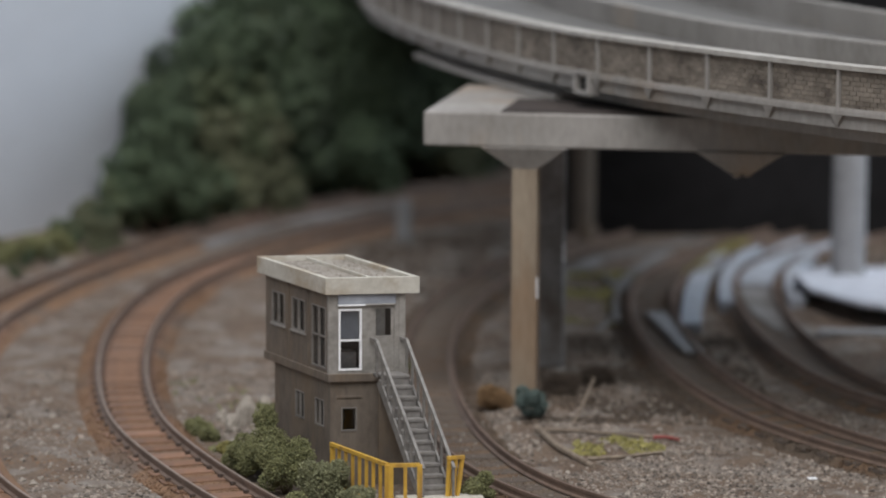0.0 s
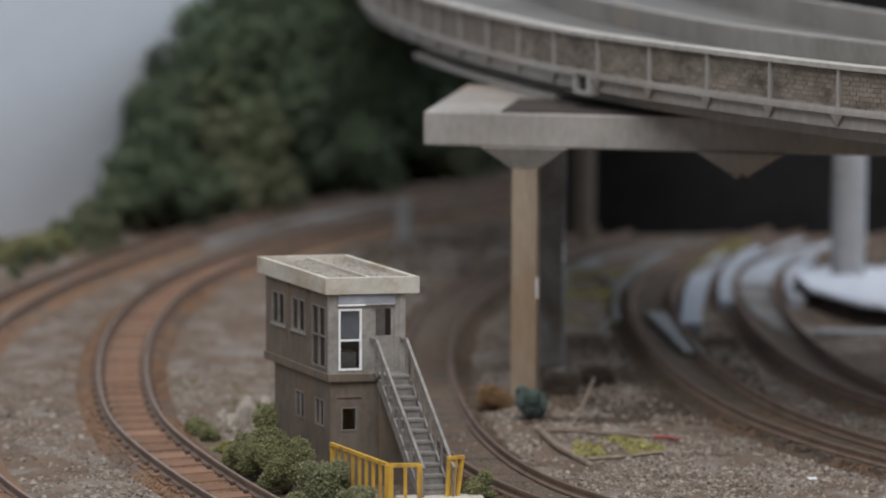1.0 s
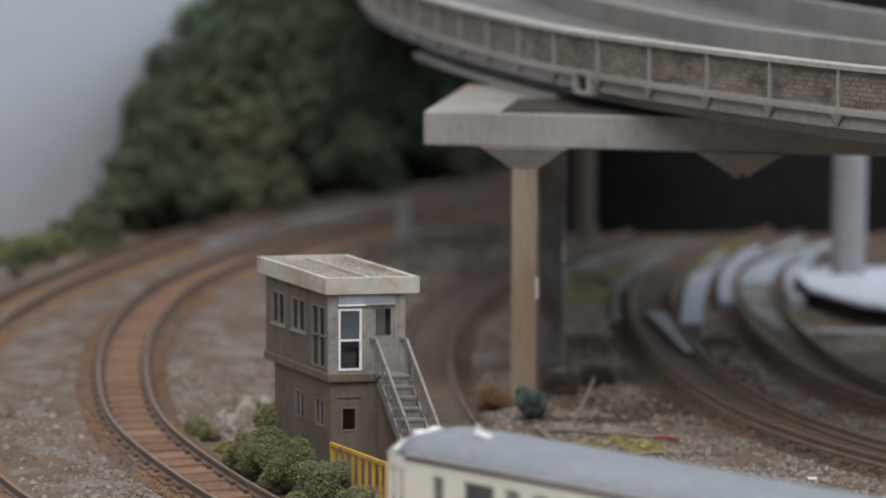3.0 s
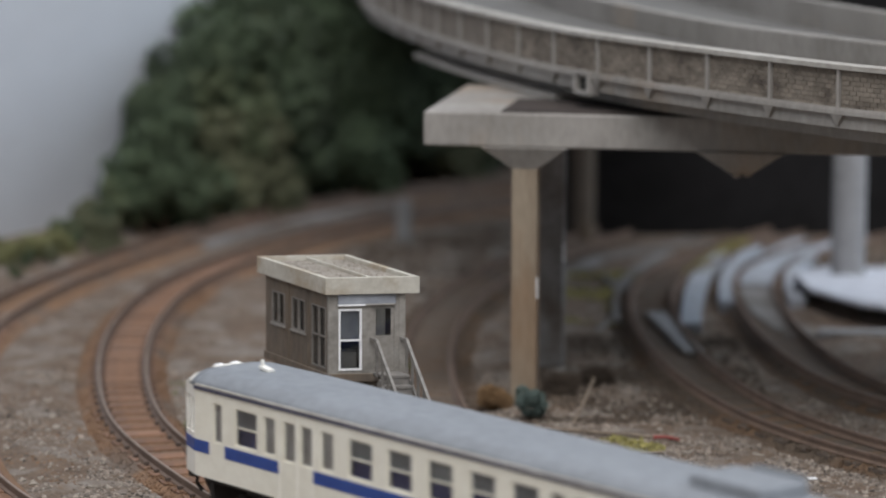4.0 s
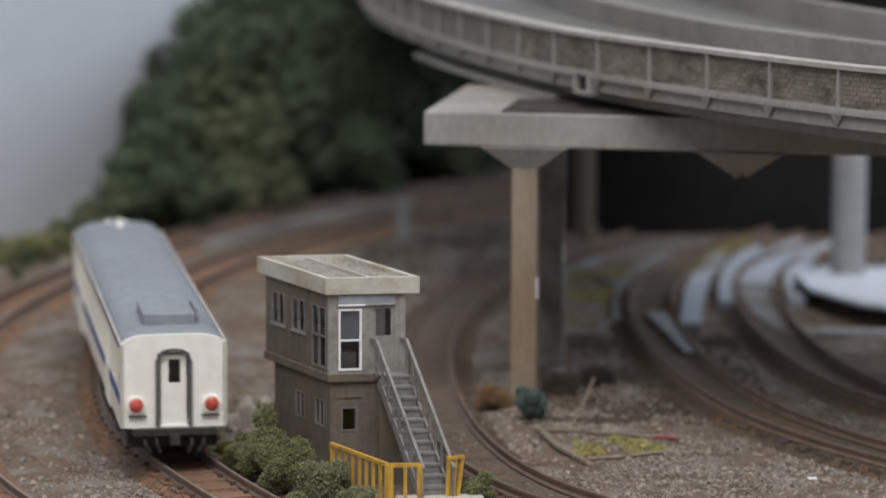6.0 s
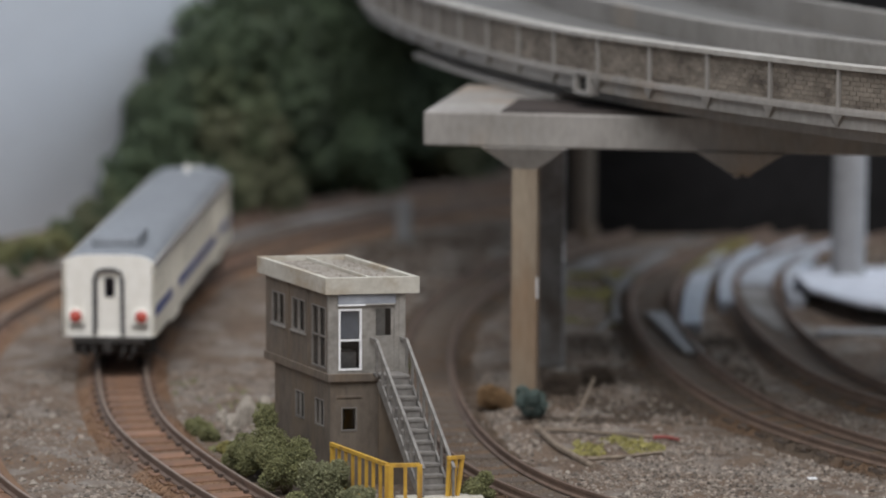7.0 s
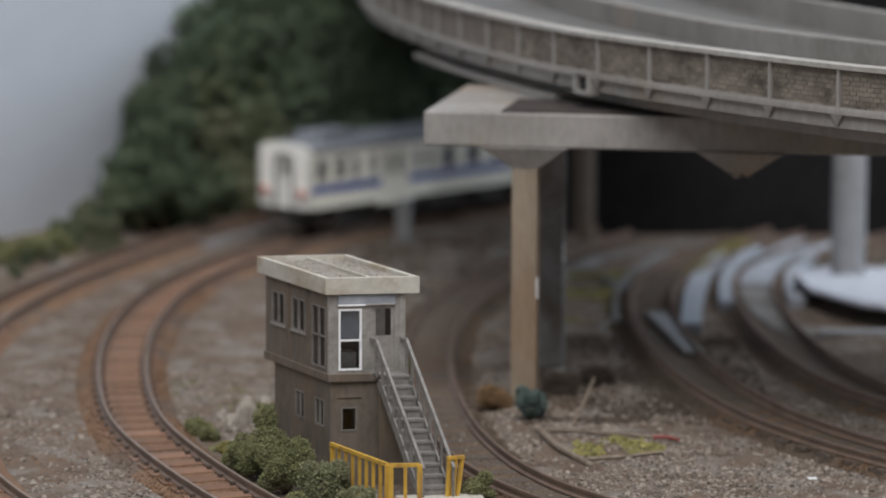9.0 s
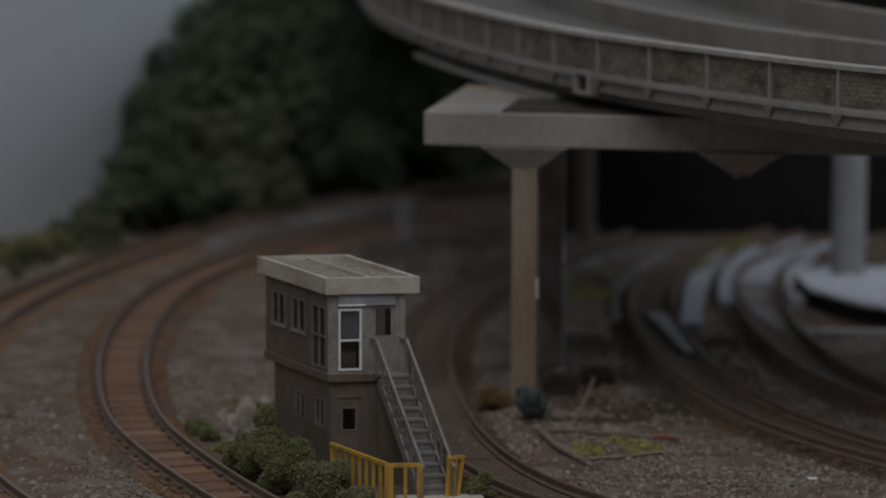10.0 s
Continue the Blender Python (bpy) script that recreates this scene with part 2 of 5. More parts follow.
def holed_wall(bm, length, z0, z1, holes, thick, m):
    """A wall along local x, from y 0 (outer face) to y thick, with rectangular openings (x0, x1, z0, z1) cut through it."""
    xs = sorted({0.0, length, *[h[0] for h in holes], *[h[1] for h in holes]})
    zs = sorted({z0, z1, *[h[2] for h in holes], *[h[3] for h in holes]})
    solid = {}
    for i in range(len(xs) - 1):
        for k in range(len(zs) - 1):
            cx, cz = (xs[i] + xs[i + 1]) / 2, (zs[k] + zs[k + 1]) / 2
            solid[i, k] = not any(h[0] < cx < h[1] and h[2] < cz < h[3] for h in holes)
    cache = {}

    def v(i, j, k):
        if (i, j, k) not in cache:
            cache[i, j, k] = bm.verts.new(m @ Vector((xs[i], j * thick, zs[k])))
        return cache[i, j, k]

    for (i, k), full in solid.items():
        if not full:
            continue
        bm.faces.new([v(i, 0, k), v(i + 1, 0, k), v(i + 1, 0, k + 1), v(i, 0, k + 1)])
        bm.faces.new([v(i, 1, k), v(i, 1, k + 1), v(i + 1, 1, k + 1), v(i + 1, 1, k)])
        for di, dk, ring in ((-1, 0, [(i, 0, k), (i, 0, k + 1), (i, 1, k + 1), (i, 1, k)]), (1, 0, [(i + 1, 0, k), (i + 1, 1, k), (i + 1, 1, k + 1), (i + 1, 0, k + 1)]),
                             (0, -1, [(i, 0, k), (i, 1, k), (i + 1, 1, k), (i + 1, 0, k)]), (0, 1, [(i, 0, k + 1), (i + 1, 0, k + 1), (i + 1, 1, k + 1), (i, 1, k + 1)])):
            if not solid.get((i + di, k + dk), False):
                bm.faces.new([v(*c) for c in ring])
    return bm


OCTA = np.array([(1, 0, 0), (-1, 0, 0), (0, 1, 0), (0, -1, 0), (0, 0, 1), (0, 0, -1)], float)
OCTA_F = np.array([(0, 2, 4), (2, 1, 4), (1, 3, 4), (3, 0, 4), (2, 0, 5), (1, 2, 5), (3, 1, 5), (0, 3, 5)])


def lumps(points, sizes, rng, flat=1.0, jitter=0.35):
    """Many small irregular eight-faced pieces: vertices and faces."""
    points, sizes = np.asarray(points, float), np.asarray(sizes, float)
    n = len(points)
    v = OCTA[None] * (1 + jitter * rng.uniform(-1, 1, (n, 6, 1)))
    q = rng.normal(size=(n, 4))
    q /= np.linalg.norm(q, axis=1, keepdims=True)
    w, x, y, z = q.T
    rot = np.stack([np.stack([1 - 2 * (y * y + z * z), 2 * (x * y - z * w), 2 * (x * z + y * w)], -1),
                    np.stack([2 * (x * y + z * w), 1 - 2 * (x * x + z * z), 2 * (y * z - x * w)], -1),
                    np.stack([2 * (x * z - y * w), 2 * (y * z + x * w), 1 - 2 * (x * x + y * y)], -1)], 1)
    v = np.einsum("nij,nkj->nki", rot, v * np.array([1, 1, 0.75]))
    v = v * sizes[:, None, None] * np.array([1, 1, flat]) + points[:, None]
    f = OCTA_F[None] + 6 * np.arange(n)[:, None, None]
    return v.reshape(-1, 3), f.reshape(-1, 3)


def leaves(points, sizes, rng):
    """Many small bent leaf quads: vertices and faces."""
    points, sizes = np.asarray(points, float), np.asarray(sizes, float)
    n = len(points)
    a = rng.normal(size=(n, 3))
    a /= np.linalg.norm(a, axis=1, keepdims=True)
    b = np.cross(a, rng.normal(size=(n, 3)))
    b /= np.linalg.norm(b, axis=1, keepdims=True)
    s = sizes[:, None]
    v = np.stack([points - a * s, points + b * s * 0.55, points + a * s, points - b * s * 0.55], 1)
    f = np.arange(4)[None] + 4 * np.arange(n)[:, None]
    return v.reshape(-1, 3), f


def spline(points, step=1.0):
    """A smooth curve through points, resampled at even steps; rows of coordinates."""
    p = np.array(points, float)
    p = np.vstack([2 * p[0] - p[1], p, 2 * p[-1] - p[-2]])
    out = []
    for i in range(1, len(p) - 2):
        t = np.linspace(0, 1, 60, endpoint=False)[:, None]
        a, b, c, d = p[i - 1:i + 3]
        out.append(0.5 * (2 * b + (c - a) * t + (2 * a - 5 * b + 4 * c - d) * t ** 2 + (3 * b - a - 3 * c + d) * t ** 3))
    out = np.vstack(out + [p[-2:-1]])
    for _ in range(2):
        s = np.concatenate([[0], np.cumsum(np.linalg.norm(np.diff(out, axis=0), axis=1))])
        k = np.arange(0, s[-1], step)
        out = np.stack([np.interp(k, s, out[:, j]) for j in range(out.shape[1])], 1)
        w = int(24 / step)
        if w > 2:
            pad = np.vstack([2 * out[0] - out[w:0:-1], out, 2 * out[-1] - out[-2:-w - 2:-1]])
            ker = np.hanning(2 * w + 1)
            out = np.stack([np.convolve(pad[:, j], ker / ker.sum(), "valid") for j in range(out.shape[1])], 1)
    return out


def normals(path):
    """Unit tangents and left normals along a plan curve."""
    d = np.gradient(path[:, :2], axis=0)
    d /= np.linalg.norm(d, axis=1, keepdims=True)
    return d, np.stack([-d[:, 1], d[:, 0]], 1)


def sweep(path, section, closed=True):
    """Vertices and faces of a section (left offset, height) swept along a plan curve; height adds to a third column if there is one."""
    _, nrm = normals(path)
    base = path[:, 2] if path.shape[1] > 2 else np.zeros(len(path))
    k = len(section)
    v = np.concatenate([np.stack([path[:, 0] + o * nrm[:, 0], path[:, 1] + o * nrm[:, 1], base + h], 1)[:, None] for o, h in section], 1)
    f = []
    last = k if closed else k - 1
    for i in range(len(path) - 1):
        for j in range(last):
            a, b = i * k + j, i * k + (j + 1) % k
            f.append((a, b, b + k, a + k))
    if closed:
        f += [tuple(range(k))[::-1], tuple((len(path) - 1) * k + j for j in range(k))]
    return v.reshape(-1, 3), f


# ---- plan ----
MAIN = spline([(330, 330), (240, 352), (150.4, 395.6), (85.4, 436.6), (23.8, 488.8), (-5.9, 522.3), (-31.1, 567.5), (-48.6, 610.6), (-58.1, 641), (-62.5, 669),
               (-65.4, 692.5), (-67.5, 725), (-67.3, 756), (-64.6, 792), (-59.5, 816.8), (-50.0, 845.5), (-32, 887), (-3, 932), (41, 969.5), (99.6, 992), (190, 996), (330, 985)])
OUTER = spline([(20, 410), (-35, 480), (-62, 545), (-80, 582), (-93, 630), (-101, 690), (-103, 730), (-100, 766), (-92, 806), (-78, 850), (-57, 903), (-30, 947), (5, 984), (60, 1012), (140, 1025), (320, 1020)])
SECOND = spline([(150, 460), (70, 520), (38, 555), (21.5, 574), (11.2, 595), (4.5, 620), (0.6, 645), (-1.8, 675), (-2.5, 726), (2, 775), (14, 825), (34, 872), (46, 896)])
YARD_A = spline([(190, 520), (120, 570), (84.5, 609), (69, 635), (60.5, 656), (52.5, 693), (49, 728), (48, 772), (54, 820), (78, 874), (92, 897)])
YARD_B = spline([(210, 560), (140, 605), (104, 645), (88, 668), (80, 694), (74.5, 735), (73.2, 788), (80, 835), (104, 880), (116, 897)])
GROUND_Z = -2.6

# ---- room ----


def build_room():
    def slab(name, x0, x1, y0, y1, z0, z1, mat, label, category):
        return tagged(part(name, box(bmesh.new(), x0, x1, y0, y1, z0, z1), mat), label, category, kind="structure")
    slab("wall_north", -2000, 2000, 1300, 1400, -950, 1500, M_WALL, "plain blue-grey painted wall behind the layout", "wall")
    slab("wall_south", -2000, 2000, -1600, -1500, -950, 1500, M_CEIL, "plain white painted room wall", "wall")
    slab("wall_west", -2100, -2000, -1600, 1400, -950, 1500, M_CEIL, "plain white painted room wall", "wall")
    slab("wall_east", 2000, 2100, -1600, 1400, -950, 1500, M_CEIL, "plain white painted room wall", "wall")
    slab("ceiling", -2100, 2100, -1600, 1400, 1500, 1550, M_CEIL, "plain white painted ceiling", "ceiling")
    slab("floor", -2100, 2100, -1600, 1400, -1000, -950, M_FLOOR, "brown wooden room floor", "floor")
    table = thing("layout_table", at(0, 0, -950), "plywood table that carries the model railway", "table")
    part("tabletop", box(bmesh.new(), -900, 900, 200, 1290, 915, 940, 2), M_WOOD, table)
    for x in (-850, 850):
        for y in (260, 1230):
            part("leg", box(bmesh.new(), x - 25, x + 25, y - 25, y + 25, 0, 915, 2), M_WOOD, table)


def near_distance(x, y, path):
    d = np.full(x.shape, 1e9)
    for px, py in path[::4, :2]:
        d = np.minimum(d, np.hypot(x - px, y - py))
    return d


def outside_outer(x, y):
    """How far a place lies beyond the outer track, on the hill's side (negative inside)."""
    _, nrm = normals(OUTER)
    best, side = np.full(x.shape, 1e9), np.zeros(x.shape)
    for (px, py), (nx, ny) in zip(OUTER[::6], nrm[::6]):
        d = np.hypot(x - px, y - py)
        s = (x - px) * nx + (y - py) * ny
        hit = d < best
        best, side = np.where(hit, d, best), np.where(hit, s, side)
    return np.where(side > 0, best, -best)


def hill_height(x, y):
    """The wooded hill beyond the outer track."""
    d = outside_outer(x, y)
    rise = np.clip((d - 15) / 48, 0, 1)
    along = np.clip((x + 98) / 34, 0, 1) * np.clip((2 - x) / 25, 0, 1)
    rise = rise * np.clip((y - 800) / 40, 0, 1)
    return 50 * rise ** 0.9 * (0.06 * np.clip((2 - x) / 25, 0, 1) + 0.94 * along ** 1.2)


def value_noise(x, y, scale, seed):
    rng = np.random.RandomState(seed)
    g = rng.uniform(-1, 1, (128, 128))
    u, v = x / scale + 40, y / scale + 40
    i, j = np.floor(u).astype(int), np.floor(v).astype(int)
    a, b = u - i, v - j
    a, b = a * a * (3 - 2 * a), b * b * (3 - 2 * b)
    G = lambda p, q: g[p % 128, q % 128]
    return (G(i, j) * (1 - a) + G(i + 1, j) * a) * (1 - b) + (G(i, j + 1) * (1 - a) + G(i + 1, j + 1) * a) * b


def ground_height(x, y):
    z = GROUND_Z + 0.5 * value_noise(x, y, 23, 3) + 0.3 * value_noise(x, y, 7, 4) + 0.16 * value_noise(x, y, 2.4, 5)
    near = np.minimum.reduce([near_distance(x, y, p) for p in (MAIN, OUTER, SECOND, YARD_A, YARD_B)])
    k = np.clip((near - 7.5) / 6, 0, 1)
    z = z * k + (GROUND_Z - 0.7) * (1 - k)
    return z + np.maximum(0, hill_height(x, y))


def build_ground():
    xs = np.concatenate([np.arange(-880, -140, 20), np.arange(-140, 150, 1.6), np.arange(150, 881, 20)])
    ys = np.concatenate([np.arange(205, 530, 12), np.arange(530, 760, 1.6), np.arange(760, 1000, 3), np.arange(1000, 1286, 12)])
    x, y = np.meshgrid(xs, ys, indexing="ij")
    z = ground_height(x, y)
    v = np.stack([x, y, z], -1).reshape(-1, 3)
    n, m = len(xs), len(ys)
    i, j = np.meshgrid(np.arange(n - 1), np.arange(m - 1), indexing="ij")
    a = (i * m + j).ravel()
    f = np.stack([a, a + m, a + m + 1, a + 1], 1)
    ob = mesh_object("ground", v, f, M_GROUND, smooth=True)
    tagged(ob, "brown scenic earth and grey gravel of the layout", "ground", kind="structure")


def on_ground(x, y):
    return float(ground_height(np.array([[float(x)]]), np.array([[float(y)]]))[0, 0])


# ---- tracks ----


def build_track(name, path, label, bed_mat, sleepers, stretch_y, sleeper_mat=None, bed=11.0, buried=0.0, head=None):
    track = thing(name, at(0, 0, 0), label, "railway track", "model railway tracks")
    v, f = sweep(path[::3], [(-bed, -3.9), (0.4 - 0.636 * bed, -2.05), (0.636 * bed - 0.4, -2.05), (bed, -3.9)])
    mesh_object("ballast_bed", v, f, bed_mat, track, "rust-brown ballast")
    for side in (-1, 1):
        c = side * 4.85
        v, f = sweep(path[::2], [(c - 0.75, -1.75), (c - 0.7, -1.5), (c - 0.16, -1.3), (c - 0.16, -0.7), (c - 0.3, -0.55), (c - 0.3, -0.06), (c + 0.3, -0.06), (c + 0.3, -0.55),
                                 (c + 0.16, -0.7), (c + 0.16, -1.3), (c + 0.7, -1.5), (c + 0.75, -1.75)])
        rail = mesh_object("rail", v, f, M_RAIL, track)
        v, f = sweep(path[::2], [(c - 0.26, -0.07), (c - 0.2, 0.0), (c + 0.2, 0.0), (c + 0.26, -0.07)])
        mesh_object("rail_head", v, f, head or M_RAILTOP, rail, "rusty rail head" if head else "worn shiny rail head")
    if not sleepers:
        return track
    d, nrm = normals(path)
    # one sleeper mesh shared by all
    bm = box(bmesh.new(), -2.05, 2.05, -7.0, 7.0, -2.6, -1.72, 0.1)
    bm.transform(Matrix.Scale(MM, 4))
    me = bpy.data.meshes.new("sleeper")
    bm.to_mesh(me)
    bm.free()
    me.materials.append(sleeper_mat or M_SLEEPER)
    bm = bmesh.new()
    for s in (-1, 1):
        for o in (-1, 1):
            box(bm, -0.45, 0.45, s * 4.85 + o * 1.0 - 0.42, s * 4.85 + o * 1.0 + 0.42, -1.8, -1.15)
    bm.transform(Matrix.Scale(MM, 4))
    clip = bpy.data.meshes.new("rail_clip")
    bm.to_mesh(clip)
    bm.free()
    clip.materials.append(M_CLIP)
    rng = np.random.RandomState(7)
    for i in range(0, len(path), 7):
        x, y = path[i]
        if not stretch_y[0] < y < stretch_y[1]:
            continue
        ob = new("sleeper", me)
        ob.parent = track
        ob.matrix_basis = at(x, y, rng.uniform(-0.06, 0.04) - buried, math.degrees(math.atan2(d[i, 1], d[i, 0])) + rng.uniform(-1.5, 1.5))
        if sleepers > 1:
            c = new("rail_clip", clip)
            c.parent = ob
    return track


# ---- viaduct ----
# Points past y 870 are out of view, led leftward to shade the tracks.
DECK_EDGE = spline([(190, 535), (130, 560), (77, 598), (63, 616), (44, 643), (24, 677), (12.5, 707), (2, 738), (-8.6, 780), (-16.8, 825), (-20.8, 870), (-23.5, 915), (-27, 955), (-33, 1000), (-43, 1060), (-55, 1120)], 1.5)


def build_viaduct():
    slab_thing = thing("viaduct_frame", at(-3.5, 666.5, GROUND_Z, -9.6), "weathered concrete slab on square columns with flared heads", "viaduct")
    top, low = 55.8 - GROUND_Z, 49.1 - GROUND_Z
    part("slab", box(bmesh.new(), 0, 170, 0, 52, low, top, 0.4), M_CONCRETE, slab_thing)

    part("bearing_board", box(bmesh.new(), 15.2, 120, 1.0, 24, top, top + 0.35, 0.1), M_RECESS, slab_thing, "dark brown board on the slab")

    def flare(x, y, w, column):
        bm = bmesh.new()
        tops = [bm.verts.new((x + a * 8.4, y + b * 4.5, low)) for a, b in ((-1, -1), (1, -1), (1, 1), (-1, 1))]
        bots = [bm.verts.new((x + a * w / 2, y + b * w / 2, low - 4.2)) for a, b in ((-1, -1), (1, -1), (1, 1), (-1, 1))]
        bm.faces.new(tops), bm.faces.new(bots[::-1])
        for i in range(4):
            bm.faces.new([tops[i], bots[i], bots[(i + 1) % 4], tops[(i + 1) % 4]])
        part("flared_head", bm, M_CONCRETE, slab_thing)
        if column:
            # The rear column borrows the grey of M_DUST to carry its shade.
            part("column", box(bmesh.new(), x - w / 2, x + w / 2, y - w / 2, y + w / 2, -1.5, low - 4.0, 0.15), M_PIER if y < 20 else M_DUST, slab_thing, "rust-streaked concrete column" if y < 20 else "concrete column greyed for the deck's shade")
            part("number_plate", box(bmesh.new(), x + w / 2, x + w / 2 + 0.25, y - w / 2 - 0.1, y - w / 2 + 0.7, 22, 26), M_WHITE, slab_thing, "small white plate on the column")

    flare(19.9, 3.2, 5.0, True)
    flare(18.8, 50.0, 5.2, True)
    flare(62.0, 3.6, 4.4, False)
    part("stub", rod(bmesh.new(), (61, 3.6, low - 4.1), (61, 3.6, low - 5.2), 1.0, 0.8), M_CONCRETE, slab_thing)
    part("stub", rod(bmesh.new(), (63, 3.6, low - 4.1), (63, 3.6, low - 5.0), 0.9, 0.8), M_CONCRETE, slab_thing)

    road = thing("elevated_road", at(0, 0, 0), "curved concrete motorway deck with stained parapets", "elevated road")
    e = DECK_EDGE
    # offsets run to the right of the path's way, which is the deck's inner side
    v, f = sweep(e, [(0.0, 62.3), (0.0, 63.4), (-78.5, 63.4), (-78.5, 62.3)])
    mesh_object("deck_slab", v, f, M_CONCRETE, road)
    v, f = sweep(e, [(-0.7, 59.7), (-0.7, 62.35), (-42, 62.35), (-42, 59.7)])
    mesh_object("edge_beam", v, f, M_CONCRETE, road)
    low_part = e[e[:, 1] < 777]
    v, f = sweep(low_part, [(-6.5, 56.9), (-6.5, 59.75), (-40, 59.75), (-40, 56.9)])
    mesh_object("girder_web", v, f, M_CONCRETE, road, "shaded girder web")
    v, f = sweep(low_part[low_part[:, 1] > 684], [(-1.6, 55.9), (-1.6, 56.9), (-2.0, 57.1), (-41, 57.1), (-41, 55.9)])
    mesh_object("girder_flange", v, f, M_CONCRETE, road)
    v, f = sweep(e, [(-50, 58), (-50, 62.4), (-72, 62.4), (-72, 58)])
    mesh_object("girder", v, f, M_CONCRETE, road)
    v, f = sweep(e, [(-2.5, 63.4), (-2.5, 66), (-36, 66), (-36, 63.4)])
    mesh_object("roadway", v, f, M_ROAD, road, "grey road surface")
    v, f = sweep(e, [(-39, 63.4), (-39, 66), (-75, 66), (-75, 63.4)])
    mesh_object("roadway", v, f, M_ROAD, road, "grey road surface")
    v, f = sweep(e, [(-0.75, 62.9), (-0.75, 70.2), (-2.2, 70.2), (-2.2, 62.9)])
    mesh_object("parapet_wall", v, f, M_FASCIA, road, "stained brown-grey parapet wall")
    for o, z in ((0.0, 70.2), (0.0, 62.2)):
        v, f = sweep(e, [(0.35, z), (0.35, z + 0.85), (-2.5, z + 0.95), (-2.5, z)])
        mesh_object("coping", v, f, M_COPING if z > 65 else M_CONCRETE, road, "pale concrete coping")
    for o, z in ((-36, 71.0), (-75, 72.0)):
        v, f = sweep(e, [(o, 63.3), (o + 0.8, z - 0.6), (o + 0.8, z), (o - 1.6, z), (o - 1.6, z - 0.6), (o - 2.4, 63.3)])
        mesh_object("barrier", v, f, M_CONCRETE, road, "concrete road barrier")
    d, nrm = normals(e)
    rng = np.random.RandomState(12)
    posts = list(range(34, len(e) - 60, 12))
    for i in posts:
        a = math.degrees(math.atan2(d[i, 1], d[i, 0]))
        post = part("parapet_post", box(bmesh.new(), -0.3, 0.3, -0.7, 0.12, 0, 7.4, 0.06), M_CONCRETE, road)
        post.matrix_basis = at(e[i, 0], e[i, 1], 62.9, a)
        bm = bmesh.new()
        tri = [(-1.5, 0.3, 0), (1.5, 0.3, 0), (0.2, -0.2, -2.3)]
        a1 = [bm.verts.new(q) for q in tri]
        a2 = [bm.verts.new((q[0], q[1] - 1.6, q[2])) for q in tri]
        bm.faces.new(a1), bm.faces.new(a2[::-1])
        for k in range(3):
            bm.faces.new([a1[k], a1[(k + 1) % 3], a2[(k + 1) % 3], a2[k]])
        br = part("bracket", bm, M_CONCRETE, road)
        br.matrix_basis = at(e[i, 0], e[i, 1], 62.25, a)
    # blocks in the bays, thin and uneven
    for i0, i1 in zip(posts[:12], posts[1:13]):
        vs, fs = [], []
        for row in range(8):
            s0 = i0 * 1.5 + 0.5 - (0.8 if row % 2 else 0.0)
            while s0 < i1 * 1.5 - 0.4:
                q0, q1 = max(s0, i0 * 1.5 + 0.4), min(s0 + 1.5, i1 * 1.5 - 0.4)
                s0 += 1.6
                if q1 - q0 < 0.3:
                    continue
                z0, out = 63.15 + row * 0.86, -0.75 + rng.uniform(0.1, 0.24)
                base = len(vs)
                for q in (q0, q1):
                    k = q / 1.5
                    kk = np.arange(len(e))
                    px, py = np.interp(k, kk, e[:, 0]), np.interp(k, kk, e[:, 1])
                    nx, ny = np.interp(k, kk, nrm[:, 0]), np.interp(k, kk, nrm[:, 1])
                    for o, z in ((-0.8, z0), (out, z0 + 0.03), (out, z0 + 0.77), (-0.8, z0 + 0.8)):
                        vs.append((px + nx * o, py + ny * o, z))
                fs += [tuple(base + c for c in q) for q in ((0, 1, 2, 3), (7, 6, 5, 4), (1, 5, 6, 2), (0, 4, 5, 1), (2, 6, 7, 3), (4, 0, 3, 7))]
        tagged(mesh_object("block_panel", vs, fs, M_BLOCKS, road, "stained brown-grey block courses"), kind="stuff")
    k = min(range(len(e)), key=lambda q: abs(e[q, 0] - 28.3) + (1e3 if e[q, 1] > 800 else 0))
    a = math.degrees(math.atan2(d[k, 1], d[k, 0]))
    bm = bmesh.new()
    for q in ((-2.9, 2.9, 58.9, 59.6), (-2.9, 2.9, 62.9, 63.5), (-2.9, -2.2, 59.6, 62.9), (2.2, 2.9, 59.6, 62.9)):
        box(bm, q[0], q[1], -1.6, 1.0, q[2], q[3])
    fr = part("hatch_frame", bm, M_CONCRETE, road, "square concrete hatch frame under the parapet")
    fr.matrix_basis = at(e[k, 0], e[k, 1], 0, a)
    hole = part("hatch_back", box(bmesh.new(), -2.25, 2.25, -0.69, -0.3, 59.5, 63.0), M_DARK, road, "dark hatch opening")
    hole.matrix_basis = at(e[k, 0], e[k, 1], 0, a)

    for x, y, w, h, name, lab in ((98.5, 821, 8.2, 60.0, "round_column", "pale grey round viaduct column"), (37.2, 888, 5.8, 60.0, "round_column", "viaduct column with shade in its darker colour"),
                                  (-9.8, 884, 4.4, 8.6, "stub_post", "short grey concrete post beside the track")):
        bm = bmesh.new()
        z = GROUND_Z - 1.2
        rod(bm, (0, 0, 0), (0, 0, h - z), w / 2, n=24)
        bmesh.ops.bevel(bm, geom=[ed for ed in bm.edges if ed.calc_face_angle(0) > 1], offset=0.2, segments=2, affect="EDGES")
        # The rear round column takes darker M_TOWER, so shade sits in its colour.
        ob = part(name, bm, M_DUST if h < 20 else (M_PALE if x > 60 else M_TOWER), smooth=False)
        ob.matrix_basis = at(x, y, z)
        tagged(ob, lab, "column")


